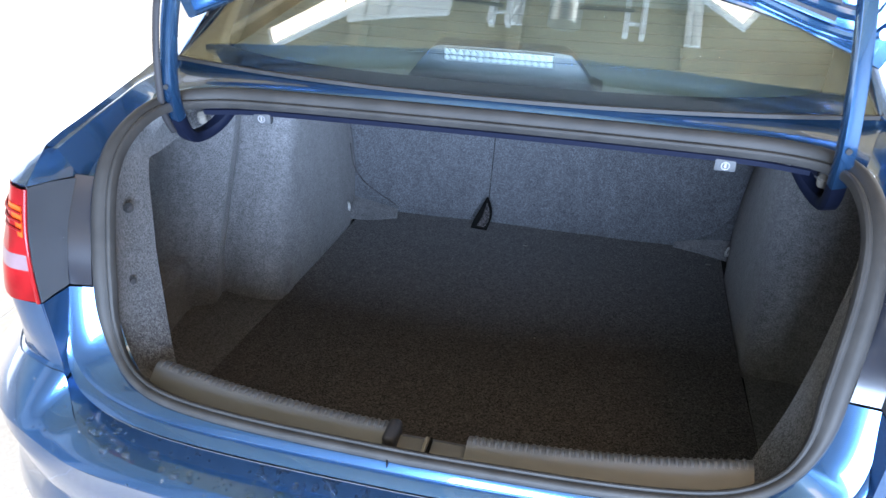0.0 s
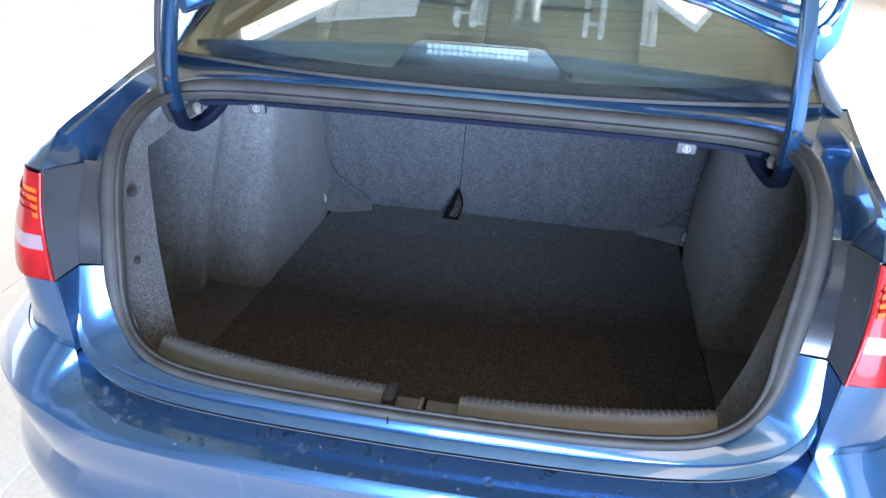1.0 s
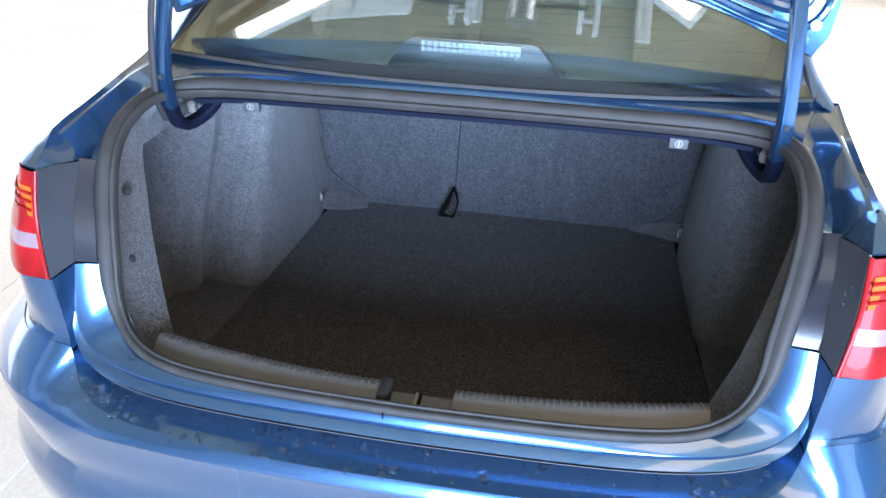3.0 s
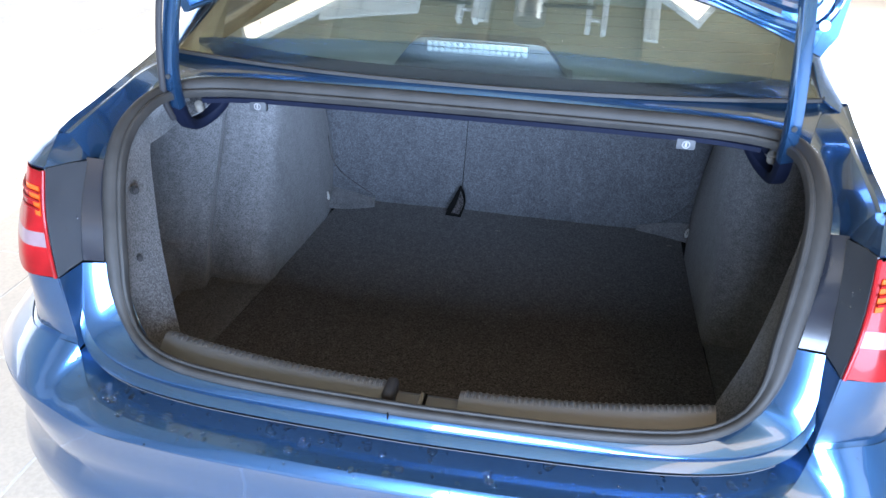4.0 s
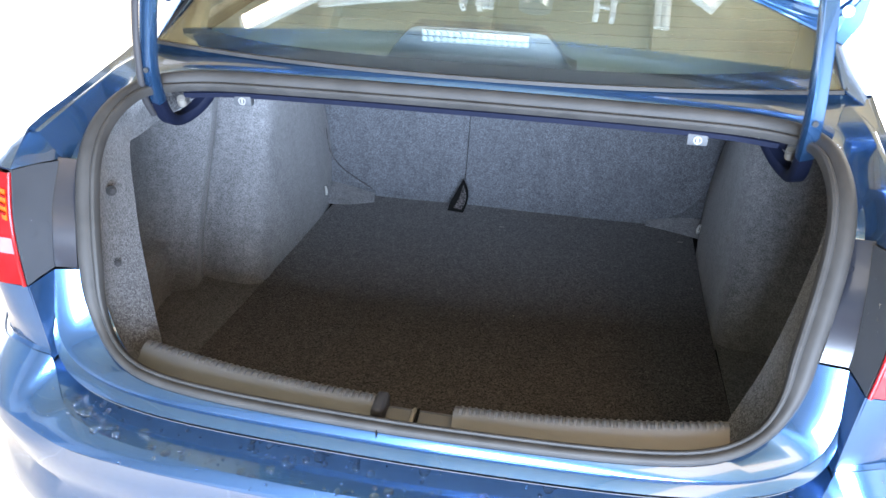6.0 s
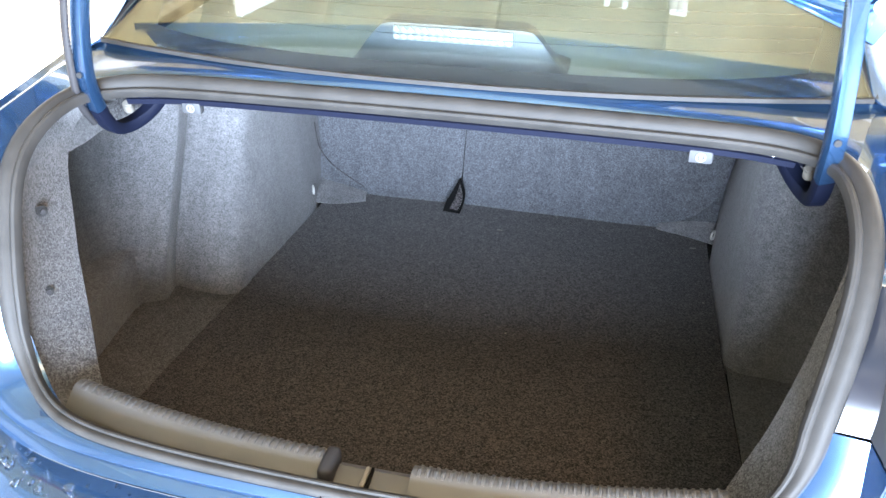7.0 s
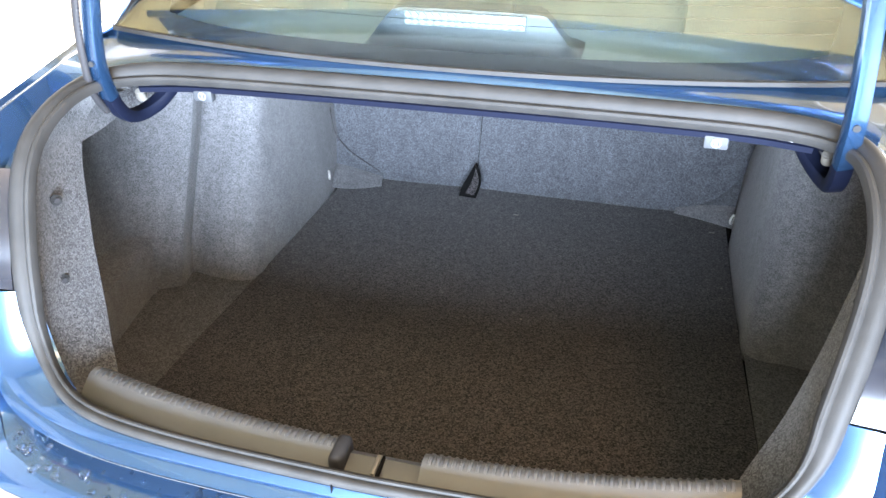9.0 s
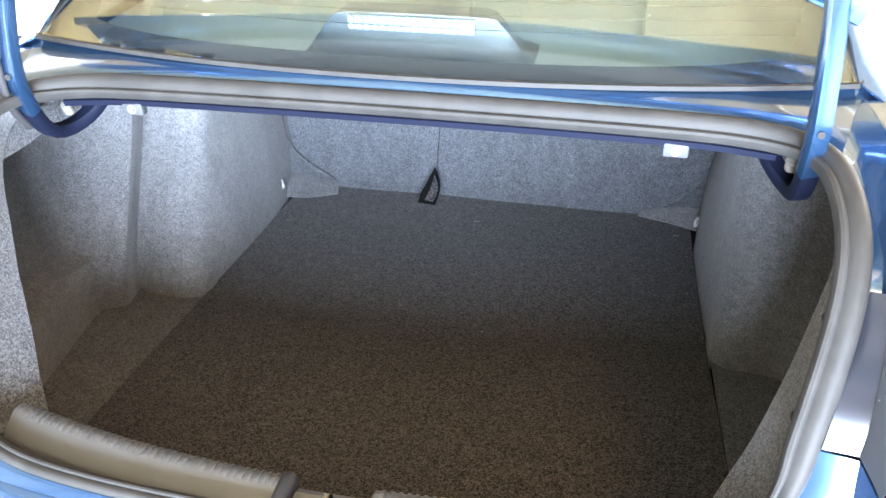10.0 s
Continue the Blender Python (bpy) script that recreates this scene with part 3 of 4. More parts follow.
    part("side_rail", sweep(cr(sided(s, [(0.62, 1.24, 1.34), (0.62, 1.7, 1.385), (0.61, 2.3, 1.375), (0.68, 2.95, 1.10), (0.72, 3.15, 1.03)]), 24), ring(0.03, 8)), PAINT, car)

# deck panel between window and seal, joining both corners
DECK = [
    [(0, 0.376, 1.072), (0.2, 0.380, 1.071), (0.40, 0.402, 1.070), (0.52, 0.424, 1.069), (0.60, 0.442, 1.069), (0.655, 0.456, 1.069)],
    [(0, 0.368, 1.067), (0.2, 0.371, 1.066), (0.40, 0.388, 1.065), (0.50, 0.405, 1.063), (0.575, 0.418, 1.060), (0.61, 0.425, 1.062)],
    [(0, 0.360, 1.058), (0.2, 0.360, 1.058), (0.40, 0.358, 1.057), (0.48, 0.352, 1.055), (0.54, 0.336, 1.050), (0.567, 0.30, 1.044)],
    [(0, 0.352, 1.030), (0.2, 0.350, 1.030), (0.40, 0.345, 1.030), (0.47, 0.340, 1.028), (0.525, 0.325, 1.024), (0.55, 0.295, 1.018)],
]
part("rear_deck", sheet(smooth_rows([both(cr(r, 31)) for r in DECK], 14), 0.003), PAINT, car)
# dark blue flange under the seal
FL1 = both(cr([(0, 0.338, 1.028), (0.2, 0.337, 1.028), (0.40, 0.333, 1.027), (0.50, 0.326, 1.022)], 31))
FL2 = [p + Vector((0, 0.003, -0.009)) for p in FL1]
part("deck_flange", sheet([FL1, FL2], 0.004), PAINT_DARK, car, "dark blue painted flange under the seal")

# weather seal: a double-ridged rubber bead round the whole opening
half = cr(SEAL_OUT, 80)
loop = [Vector((-p.x, p.y, p.z)) for p in reversed(half[1:-1])] + half
for _ in range(6):
    loop = [(loop[i - 1] + loop[i] * 2 + loop[(i + 1) % len(loop)]) / 4 for i in range(len(loop))]
ups = []
for i, p in enumerate(loop):
    d = (loop[(i + 1) % len(loop)] - loop[i - 1]).normalized()
    n = Vector((0, -0.68, 0.73))
    ups.append((n - d * n.dot(d)).normalized())
SEALPROF = [(-0.036, -0.006), (-0.036, 0.002), (-0.0335, 0.0072), (-0.030, 0.0088), (-0.0265, 0.0078), (-0.0245, 0.0052), (-0.0225, 0.0066), (-0.018, 0.0104), (-0.012, 0.0116), (-0.006, 0.0100), (-0.001, 0.005), (0.001, -0.006)]
part("weather_seal", sweep(loop, SEALPROF, closed=True, up=ups, size=[0.58 + 0.42 * min(1, max(0, (p.z - 0.73) / 0.1)) for p in loop]), RUBBER, car, "grey-brown rubber weather seal with two ridges")

# ---- boot lining ----

def sill_trim(x0, x1, name="sill_trim"):
    """Ribbed plastic step of the load sill between two x values."""
    n = max(8, int(abs(x1 - x0) / 0.006))
    rows = []
    for i in range(n + 1):
        x = x0 + (x1 - x0) * i / n
        yo = 0.05 * (abs(x) / 0.46) ** 2.2
        zo = 0.004 * (abs(x) / 0.46) ** 2
        rows.append([Vector((x, y + yo, z + zo)) for y, z in ((-0.082, 0.682), (-0.080, 0.690), (-0.076, 0.6945), (-0.066, 0.701), (-0.052, 0.7095), (-0.047, 0.7115), (-0.036, 0.7105), (-0.028, 0.706), (-0.022, 0.697), (-0.016, 0.66), (-0.006, 0.55), (0.000, 0.43))])
    bm = sheet(rows, 0.003)
    ob = part(name, bm, PLASTIC, car, "grey plastic load sill trim with a ribbed edge")
    count = int(abs(x1 - x0) / 0.0100)
    for k in range(1, count):
        x = x0 + (x1 - x0) * k / count
        yo = 0.05 * (abs(x) / 0.46) ** 2.2
        zo = 0.004 * (abs(x) / 0.46) ** 2
        part("rib", sweep([Vector((x, -0.050 + yo, 0.7098 + zo)), Vector((x, -0.046 + yo, 0.7122 + zo)), Vector((x, -0.036 + yo, 0.7112 + zo)), Vector((x, -0.027 + yo, 0.7058 + zo)), Vector((x, -0.0215 + yo, 0.697 + zo))], [(-0.0034, -0.002), (-0.0018, 0.0011), (0.0018, 0.0011), (0.0034, -0.002)]), PLASTIC, ob)
    return ob


sill_trim(-0.448, -0.052)
sill_trim(0.062, 0.448)
# latch recess between the two sill trims
part("latch_panel", sheet([[Vector((x, y, z)) for y, z in ((-0.080, 0.684), (-0.066, 0.694), (-0.042, 0.698), (-0.032, 0.692), (-0.016, 0.64), (-0.002, 0.43))] for x in (-0.06, -0.02, 0.02, 0.07)], 0.003), PLASTIC, car, "recessed plastic latch surround")
part("latch_striker", block((0.006, 0.034, 0.016), (0.004, -0.057, 0.6955), 0.002), OFFWHITE, car, "pale upright latch striker plate")
part("latch_slot", block((0.004, 0.035, 0.0155), (0.0095, -0.057, 0.694), 0.001), BLACK, car, "black slot beside the striker")
part("seal_joint", block((0.0016, 0.03, 0.012), (-0.035, -0.098, 0.707), 0.0005), BLACK, car, "dark butt joint of the seal")
part("rubber_buffer", block((0.020, 0.050, 0.036), (-0.046, -0.050, 0.699), 0.008, segments=3), DARKPLASTIC, car, "black rubber buffer at the sill trim end")
part("latch_rail", block((0.02, 0.004, 0.012), (-0.01, -0.074, 0.686), 0.001), STEEL, car)

# carpeted jamb trims round the opening
for s in (-1, 1):
    side = lambda *rows: sheet([cr(sided(s, r), 31) for r in rows], 0.004)
    INNER = [(0.445, 0.03, 0.60), (0.455, 0.055, 0.655), (0.480, 0.088, 0.692), (0.507, 0.125, 0.722), (0.528, 0.155, 0.765), (0.545, 0.180, 0.81), (0.565, 0.216, 0.865), (0.578, 0.240, 0.91), (0.590, 0.275, 0.955), (0.585, 0.32, 0.992), (0.545, 0.36, 1.005)]
    OUTER = [(0.456, -0.043, 0.699), (0.484, -0.022, 0.712), (0.505, -0.003, 0.728), (0.517, 0.008, 0.751), (0.521, 0.018, 0.79), (0.529, 0.030, 0.83), (0.541, 0.055, 0.885), (0.553, 0.097, 0.948), (0.559, 0.150, 0.998), (0.556, 0.23, 1.024), (0.526, 0.310, 1.034)]
    MID = [tuple(a * 0.5 + b * 0.5 + o for a, b, o in zip(p, q, (0.010, -0.006, 0.004))) for p, q in zip(INNER, OUTER)]
    MID[0], MID[-1] = (0.452, 0.01, 0.68), (0.535, 0.335, 1.022)
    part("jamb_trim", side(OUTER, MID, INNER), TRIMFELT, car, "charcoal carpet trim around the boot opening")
    for c in ((0.5615, 0.149, 0.903), (0.5425, 0.096, 0.797)):
        clip = part("trim_clip", disc(0.0085, 0.006, (s * (c[0] - 0.006), c[1] - 0.002, c[2] + 0.002), axis=(-s * 0.8, -0.55, 0.2), n=18, bevel=0.002), TYRE, car, "black plastic push clip")
        part("clip_centre", disc(0.004, 0.003, (s * (c[0] - 0.010), c[1] - 0.005, c[2] + 0.003), axis=(-s * 0.8, -0.55, 0.2), n=12), DARKPLASTIC, clip)

    # side lining: pocket, wheel arch that leans forward over the wheel, quarter wall down to the floor
    if s < 0:
        ARCH = {0.400: [(0.748, 0.556), (0.701, 0.590), (0.698, 0.638), (0.563, 0.654)], 0.440: [(0.748, 0.556), (0.697, 0.590), (0.712, 0.656), (0.565, 0.660)],
                0.520: [(0.746, 0.562), (0.683, 0.590), (0.715, 0.686), (0.590, 0.703)], 0.545: [(0.748, 0.568), (0.681, 0.600), (0.714, 0.698), (0.591, 0.716)],
                0.562: [(0.788, 0.580), (0.680, 0.606), (0.713, 0.704), (0.591, 0.723)], 0.650: [(0.790, 0.590), (0.675, 0.645), (0.710, 0.746), (0.590, 0.760)],
                0.780: [(0.790, 0.645), (0.662, 0.690), (0.698, 0.792), (0.570, 0.808)], 0.900: [(0.760, 0.670), (0.646, 0.710), (0.680, 0.812), (0.556, 0.833)],
                1.016: [(0.660, 0.685), (0.630, 0.725), (0.662, 0.826), (0.550, 0.848)]}
    else:
        ARCH = {0.400: [(0.700, 0.590), (0.660, 0.616), (0.630, 0.626), (0.548, 0.643)], 0.452: [(0.700, 0.592), (0.660, 0.618), (0.630, 0.629), (0.549, 0.648)],
                0.520: [(0.702, 0.600), (0.664, 0.620), (0.630, 0.638), (0.553, 0.668)], 0.650: [(0.732, 0.625), (0.690, 0.648), (0.650, 0.672), (0.572, 0.725)],
                0.780: [(0.752, 0.655), (0.700, 0.685), (0.650, 0.712), (0.566, 0.785)], 1.016: [(0.660, 0.700), (0.640, 0.730), (0.610, 0.765), (0.556, 0.835)]}
    levels = []
    for z, arch in ARCH.items():
        zi = min(0.955, max(0.60, z))
        k = max(i for i in range(len(INNER) - 3) if INNER[i][2] <= zi)
        f = min(1, (zi - INNER[k][2]) / (INNER[k + 1][2] - INNER[k][2]))
        xi, yi = (INNER[k][n] + f * (INNER[k + 1][n] - INNER[k][n]) for n in (0, 1))
        if s < 0:
            deep = 0.740 if z < 0.55 else 0.805 if z < 0.93 else 0.655
        else:
            deep = 0.70 if z < 0.6 else 0.765 if z < 0.93 else 0.655
        lean = 0.10 * max(0.0, z - 0.5)
        front = cr([(s * x, y, z) for x, y in ((xi + 0.004, yi - 0.004), (xi * 0.5 + deep * 0.5 - 0.03, yi + 0.02), (deep - 0.055, yi + 0.07), (deep - 0.005, max(yi + 0.14, arch[0][1] - 0.13)), arch[0])], 26)
        ridge = cr([(s * x, y, z) for x, y in arch[:2]], 12)[1:] + cr([(s * x, y, z) for x, y in arch[1:3]], 6)[1:]
        rest = cr([(s * x, y, z) for x, y in (arch[2], arch[3], ((0.552 if s < 0 else 0.544) + lean * 0.3, arch[3][1] + 0.10), ((0.541 if s < 0 else 0.538) + lean * 0.6, arch[3][1] + 0.22), (0.536 + lean, 1.06), (0.546 + lean, 1.15), (0.562 + lean * 1.5, 1.27))], 48)[1:]
        row = front + ridge + rest
        for _ in range(1):
            row = [row[0]] + [(row[i - 1] + row[i] * 2 + row[i + 1]) / 4 for i in range(1, len(row) - 1)] + [row[-1]]
        levels.append(row)
    part("side_lining", sheet(smooth_rows(levels, 44), 0.004), CARPET, car, "moulded charcoal carpet side lining over the wheel arch")
    # low strip of lining between floor board and pocket; darker felt carries its shade
    STRIP = [(0.0, 0.596, 0.70), (0.2, 0.588, 0.745), (0.368, 0.5785, 0.745), (0.50, 0.568, 0.745), (0.66, 0.553, 0.72)] if s < 0 else [(0.0, 0.566, 0.66), (0.2, 0.558, 0.71), (0.379, 0.5515, 0.72), (0.54, 0.545, 0.72), (0.66, 0.542, 0.70)]
    part("pocket_floor", sheet([cr([(s * x0, y, 0.417) for y, x0, x1 in STRIP], 15), cr([(s * (x0 * 0.4 + x1 * 0.6), y, 0.421) for y, x0, x1 in STRIP], 15), cr([(s * x1, y, 0.428) for y, x0, x1 in STRIP], 15)], 0.004), TRIMFELT, car, "carpet strip beside the floor board, its shade put into a darker felt")
    # carpet flap over the pocket
    if s < 0:
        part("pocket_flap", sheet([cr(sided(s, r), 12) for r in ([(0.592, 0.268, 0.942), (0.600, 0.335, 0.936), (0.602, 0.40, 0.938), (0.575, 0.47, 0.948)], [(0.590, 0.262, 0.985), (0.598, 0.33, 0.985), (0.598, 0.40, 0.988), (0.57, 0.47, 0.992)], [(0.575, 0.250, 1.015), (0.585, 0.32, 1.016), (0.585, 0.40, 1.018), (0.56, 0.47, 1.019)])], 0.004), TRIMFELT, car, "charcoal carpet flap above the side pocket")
    # corner gusset at the seat foot; lighter carpet carries its brighter upturned face
    foot = [(0.556, 1.125, 0.4195), (0.48, 1.132, 0.4195), (0.405, 1.165, 0.4195)] if s < 0 else [(0.556, 1.142, 0.4195), (0.48, 1.172, 0.4195), (0.398, 1.198, 0.4195)]
    brow = [(0.566, 1.195, 0.464), (0.505, 1.205, 0.448), (0.412, 1.200, 0.430)] if s < 0 else [(0.562, 1.190, 0.462), (0.48, 1.210, 0.446), (0.402, 1.212, 0.430)]
    part("corner_gusset", sheet([cr(sided(s, foot), 13), cr(sided(s, [tuple((a + b) / 2 + o for a, b, o in zip(p, q, (0, 0, 0.004))) for p, q in zip(foot, brow)]), 13), cr(sided(s, brow), 13)], 0.004), CARPET, car, "carpet gusset in the floor corner, its upturned brightness put into the colour")
    part("corner_panel", sheet([cr(sided(s, brow), 13), cr(sided(s, [(0.607, 1.266, 0.640), (0.532, 1.230, 0.490), (0.417, 1.220, 0.440)]), 13)], 0.004), SEATCLOTH, car, "charcoal carpet beside the seat back")
    if s < 0:
        part("seat_seam", sweep(cr([(-0.566, 1.226, 0.620), (-0.556, 1.222, 0.549), (-0.522, 1.222, 0.499), (-0.469, 1.211, 0.469), (-0.420, 1.203, 0.446)], 20), ring(0.0011, 6)), CARPET_FLOOR, car, "dark seam where the corner panel meets the seat back")
    # tie-down eye
    eye = part("tie_down", disc(0.012, 0.006, (s * 0.539, 1.10, 0.474), axis=(-s, -0.4, 0.3), n=16, bevel=0.002), TYRE, car, "small white cargo tie-down eye with a dark hole")
    part("eye_ring", sweep([Vector((s * (0.530 + 0.006 * math.cos(a)), 1.094 + 0.010 * math.cos(a), 0.477 + 0.011 * math.sin(a))) for a in [2 * math.pi * i / 14 for i in range(14)]], ring(0.0030, 6), closed=True, up=(1, 0, 0)), EYEWHITE, eye)
    # seat release pull
    px = -0.394 if s < 0 else 0.379
    pull = part("release_pull", block((0.033, 0.014, 0.020), (px, 0.338, 1.012), 0.003), HANDLEGREY, car, "pale grey seat release pull under the shelf")
    part("pull_mark", merge(sweep([Vector((px + 0.006 * math.cos(a), 0.3302, 1.012 + 0.006 * math.sin(a))) for a in [2 * math.pi * i / 12 for i in range(12)]], ring(0.0012, 6), closed=True, up=(0, 1, 0)), block((0.003, 0.001, 0.008), (px, 0.3302, 1.012))), MARKWHITE, pull, "white pictogram on the pull")
    part("pull_stem", block((0.018, 0.03, 0.008), (px, 0.350, 1.021), 0.002), HANDLEGREY, pull)

# boot floor board
LEFT = [(0.0, -0.590), (0.2, -0.583), (0.368, -0.575), (0.55, -0.559), (0.846, -0.539), (1.10, -0.524), (1.25, -0.51)]
RIGHT = [(0.0, 0.564), (0.2, 0.556), (0.379, 0.5485), (0.636, 0.536), (0.80, 0.531), (1.15, 0.526), (1.25, 0.525)]
BACK = [(-0.524, 1.140), (-0.47, 1.185), (-0.40, 1.220), (-0.28, 1.235), (0.30, 1.235), (0.395, 1.225), (0.46, 1.205), (0.529, 1.180)]


def along(table, q):
    return float(np.interp(q, [a for a, b in table], [b for a, b in table]))


rows = []
for i in range(33):
    v, row = i / 32, []
    for j in range(53):
        u = j / 52
        y = v * along(BACK, -0.524 + 1.053 * u)
        row.append(Vector((along(LEFT, y) * (1 - u) + along(RIGHT, y) * u, y, 0.420 + 0.0012 * noise.noise((u * 5, v * 5, 0.3)))))
    rows.append(row)
board = part("cargo_floor", sheet(rows, 0.010, out=(0, 0, 1)), CARPET_FLOOR)
tagged(board, "flat charcoal carpeted boot floor board inside the car", "boot floor")
# black sheet puts the shade of the gaps beside the board into colour
part("gap_shade_sheet", block((1.46, 1.34, 0.004), (0, 0.64, 0.372)), BLACK, car, "black sheet under the floor board, shade of the edge gaps in its colour")
for k, (x, y) in enumerate(((-0.007, 1.091), (0.081, 0.648), (0.505, 0.868), (0.49, 1.115))):
    lint = part("lint_fleck", block((0.004 if k in (1, 2) else 0.014, 0.004, 0.0012), (x, y, 0.4212), 0.0005), OFFWHITE)
    tagged(lint, "tiny pale lint fleck lying on the boot carpet", "lint", group="lint flecks")


# rear seat backs, split off the middle line, with the centre strap notch
def seat_back(x0, x1, name):
    """One seat back; its outer lower corner is cut round."""
    rows = []
    for i in range(29):
        z = 0.419 + 0.66 * (i / 28) ** 1.4
        cut = 0.19 * max(0.0, (0.62 - z) / 0.186) ** 3 if x0 < -0.3 else 0.21 * min(1.0, max(0.0, (0.485 - z) / 0.068)) ** 2
        a, c = (x0 + min(0.2, cut), x1) if x0 < -0.3 else (x0, x1 - cut)
        y = 1.206 + (z - 0.418) * 0.34 + 0.012 * max(0.0, 1 - (z - 0.418) / 0.05) ** 2
        rows.append([Vector((x, y - 0.010 * math.cos((x - (x0 + x1) / 2) / (x1 - x0) * math.pi) + 0.004 * noise.noise((x * 6, z * 6, 1.7)), z)) for x in [a + (c - a) * j / 40 for j in range(41)]])
    return part(name, sheet(rows, 0.012, out=(0, -1, 0)), SEATCLOTH, car, "charcoal carpeted back of the folding rear seat")


seat_back(-0.62, -0.1414, "seat_back")
seat_back(-0.1386, 0.60, "seat_back")
part("seat_gap", block((0.03, 0.01, 0.62), (-0.14, 1.345, 0.74), turn=Matrix.Rotation(radians(-18.8), 4, "X")), TYRE, car, "dark gap between the seat backs")
# black sheet: the shadowed slit round the tongue is put into colour
part("strap_notch", sheet([cr([(-0.178, 1.160, 0.4215), (-0.170, 1.166, 0.450), (-0.158, 1.180, 0.470), (-0.141, 1.205, 0.503)], 10), cr([(-0.130, 1.155, 0.4215), (-0.120, 1.166, 0.455), (-0.121, 1.178, 0.482), (-0.1375, 1.205, 0.503)], 10)], 0.003), BLACK, car, "black sheet for the dark slit round the strap tongue")
part("strap_tongue", sheet([cr([(-0.158, 1.150, 0.4365), (-0.150, 1.156, 0.452), (-0.142, 1.168, 0.470), (-0.138, 1.186, 0.486)], 8), cr([(-0.135, 1.148, 0.4345), (-0.126, 1.156, 0.454), (-0.125, 1.166, 0.474), (-0.1375, 1.192, 0.492)], 8)], 0.003), CARPET_FLOOR, car, "grey webbing tongue of the strap")

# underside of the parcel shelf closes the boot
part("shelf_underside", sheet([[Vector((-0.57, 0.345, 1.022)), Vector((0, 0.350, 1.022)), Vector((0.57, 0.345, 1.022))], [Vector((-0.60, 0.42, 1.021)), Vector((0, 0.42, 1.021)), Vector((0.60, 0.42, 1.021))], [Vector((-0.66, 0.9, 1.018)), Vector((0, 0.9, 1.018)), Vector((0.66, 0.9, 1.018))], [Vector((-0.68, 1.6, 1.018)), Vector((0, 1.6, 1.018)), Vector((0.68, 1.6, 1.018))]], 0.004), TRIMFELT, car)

# ---- hinges ----
for s in (-1, 1):
    ARM = [(0.494, 0.425, 1.010), (0.502, 0.417, 0.991), (0.516, 0.400, 0.971), (0.529, 0.376, 0.960), (0.536, 0.350, 0.960), (0.536, 0.324, 0.971), (0.534, 0.302, 0.997), (0.530, 0.284, 1.038), (0.528, 0.277, 1.08), (0.525, 0.286, 1.14), (0.523, 0.305, 1.20), (0.520, 0.34, 1.27), (0.516, 0.39, 1.34), (0.513, 0.45, 1.40), (0.511, 0.505, 1.43)]
    way = cr(sided(s, ARM), 48)
    split = next(i for i, p in enumerate(way) if i > 12 and p.z > 0.985)
    ARMPROF = [(-0.010, -0.006), (-0.0095, -0.0105), (-0.005, -0.0125), (0.005, -0.0125), (0.0095, -0.0105), (0.010, -0.006), (0.010, 0.006), (0.0095, 0.0105), (0.005, 0.0125), (-0.005, 0.0125), (-0.0095, 0.0105), (-0.010, 0.006)]
    arm = part("hinge_arm", sweep(way[split:], ARMPROF, up=(1, s * 0.3, 0)), PAINT, car, "curved blue steel boot lid hinge arm")
    # same paint as the arm; its shade is put into the darker blue
    part("arm_foot", sweep(way[:split + 1], ARMPROF, up=(1, s * 0.3, 0)), PAINT_DARK, arm, "curved foot of the arm, shade put into its dark blue")
    part("arm_hole", disc(0.0045, 0.003, (s * 0.529, 0.2655, 1.076), axis=(0, -1, 0.1), n=14), TYRE, arm)
    part("hinge_bracket", sheet([cr(sided(s, [(0.486, 0.420, 1.014), (0.500, 0.415, 1.012), (0.530, 0.395, 1.010)]), 8), cr(sided(s, [(0.498, 0.424, 0.985), (0.513, 0.418, 0.984), (0.532, 0.402, 0.984)]), 8)], 0.004), PAINT_DARK, car, "dark blue hinge bracket")
    part("hinge_bump_stop", disc(0.009, 0.020, (s * 0.530, 0.366, 0.990), axis=(-s * 0.2, -0.5, 0.8), n=16, bevel=0.002, r2=0.0075), OFFWHITE, car, "off-white rubber bump stop on the hinge")
    part("bracket_bolt", disc(0.004, 0.004, (s * 0.490, 0.416, 0.990), axis=(0, -1, 0.2), n=8), STEEL, car)
# wiring loom along one arm
loom = cr([(-0.549, 0.300, 0.985), (-0.545, 0.272, 1.03), (-0.541, 0.266, 1.09), (-0.540, 0.274, 1.15), (-0.538, 0.296, 1.22), (-0.532, 0.335, 1.29), (-0.524, 0.39, 1.36), (-0.515, 0.45, 1.41)], 160)
bm = sheet([[p + Vector((math.cos(a), math.sin(a) * 0.8, math.sin(a) * 0.4)) * (0.0068 if i % 2 else 0.0058) for a in [2 * math.pi * k / 10 for k in range(10)]] for i, p in enumerate(loom)], close_cols=True)
part("wiring_loom", bm, DARKPLASTIC, car, "black corrugated wiring conduit along the hinge arm")

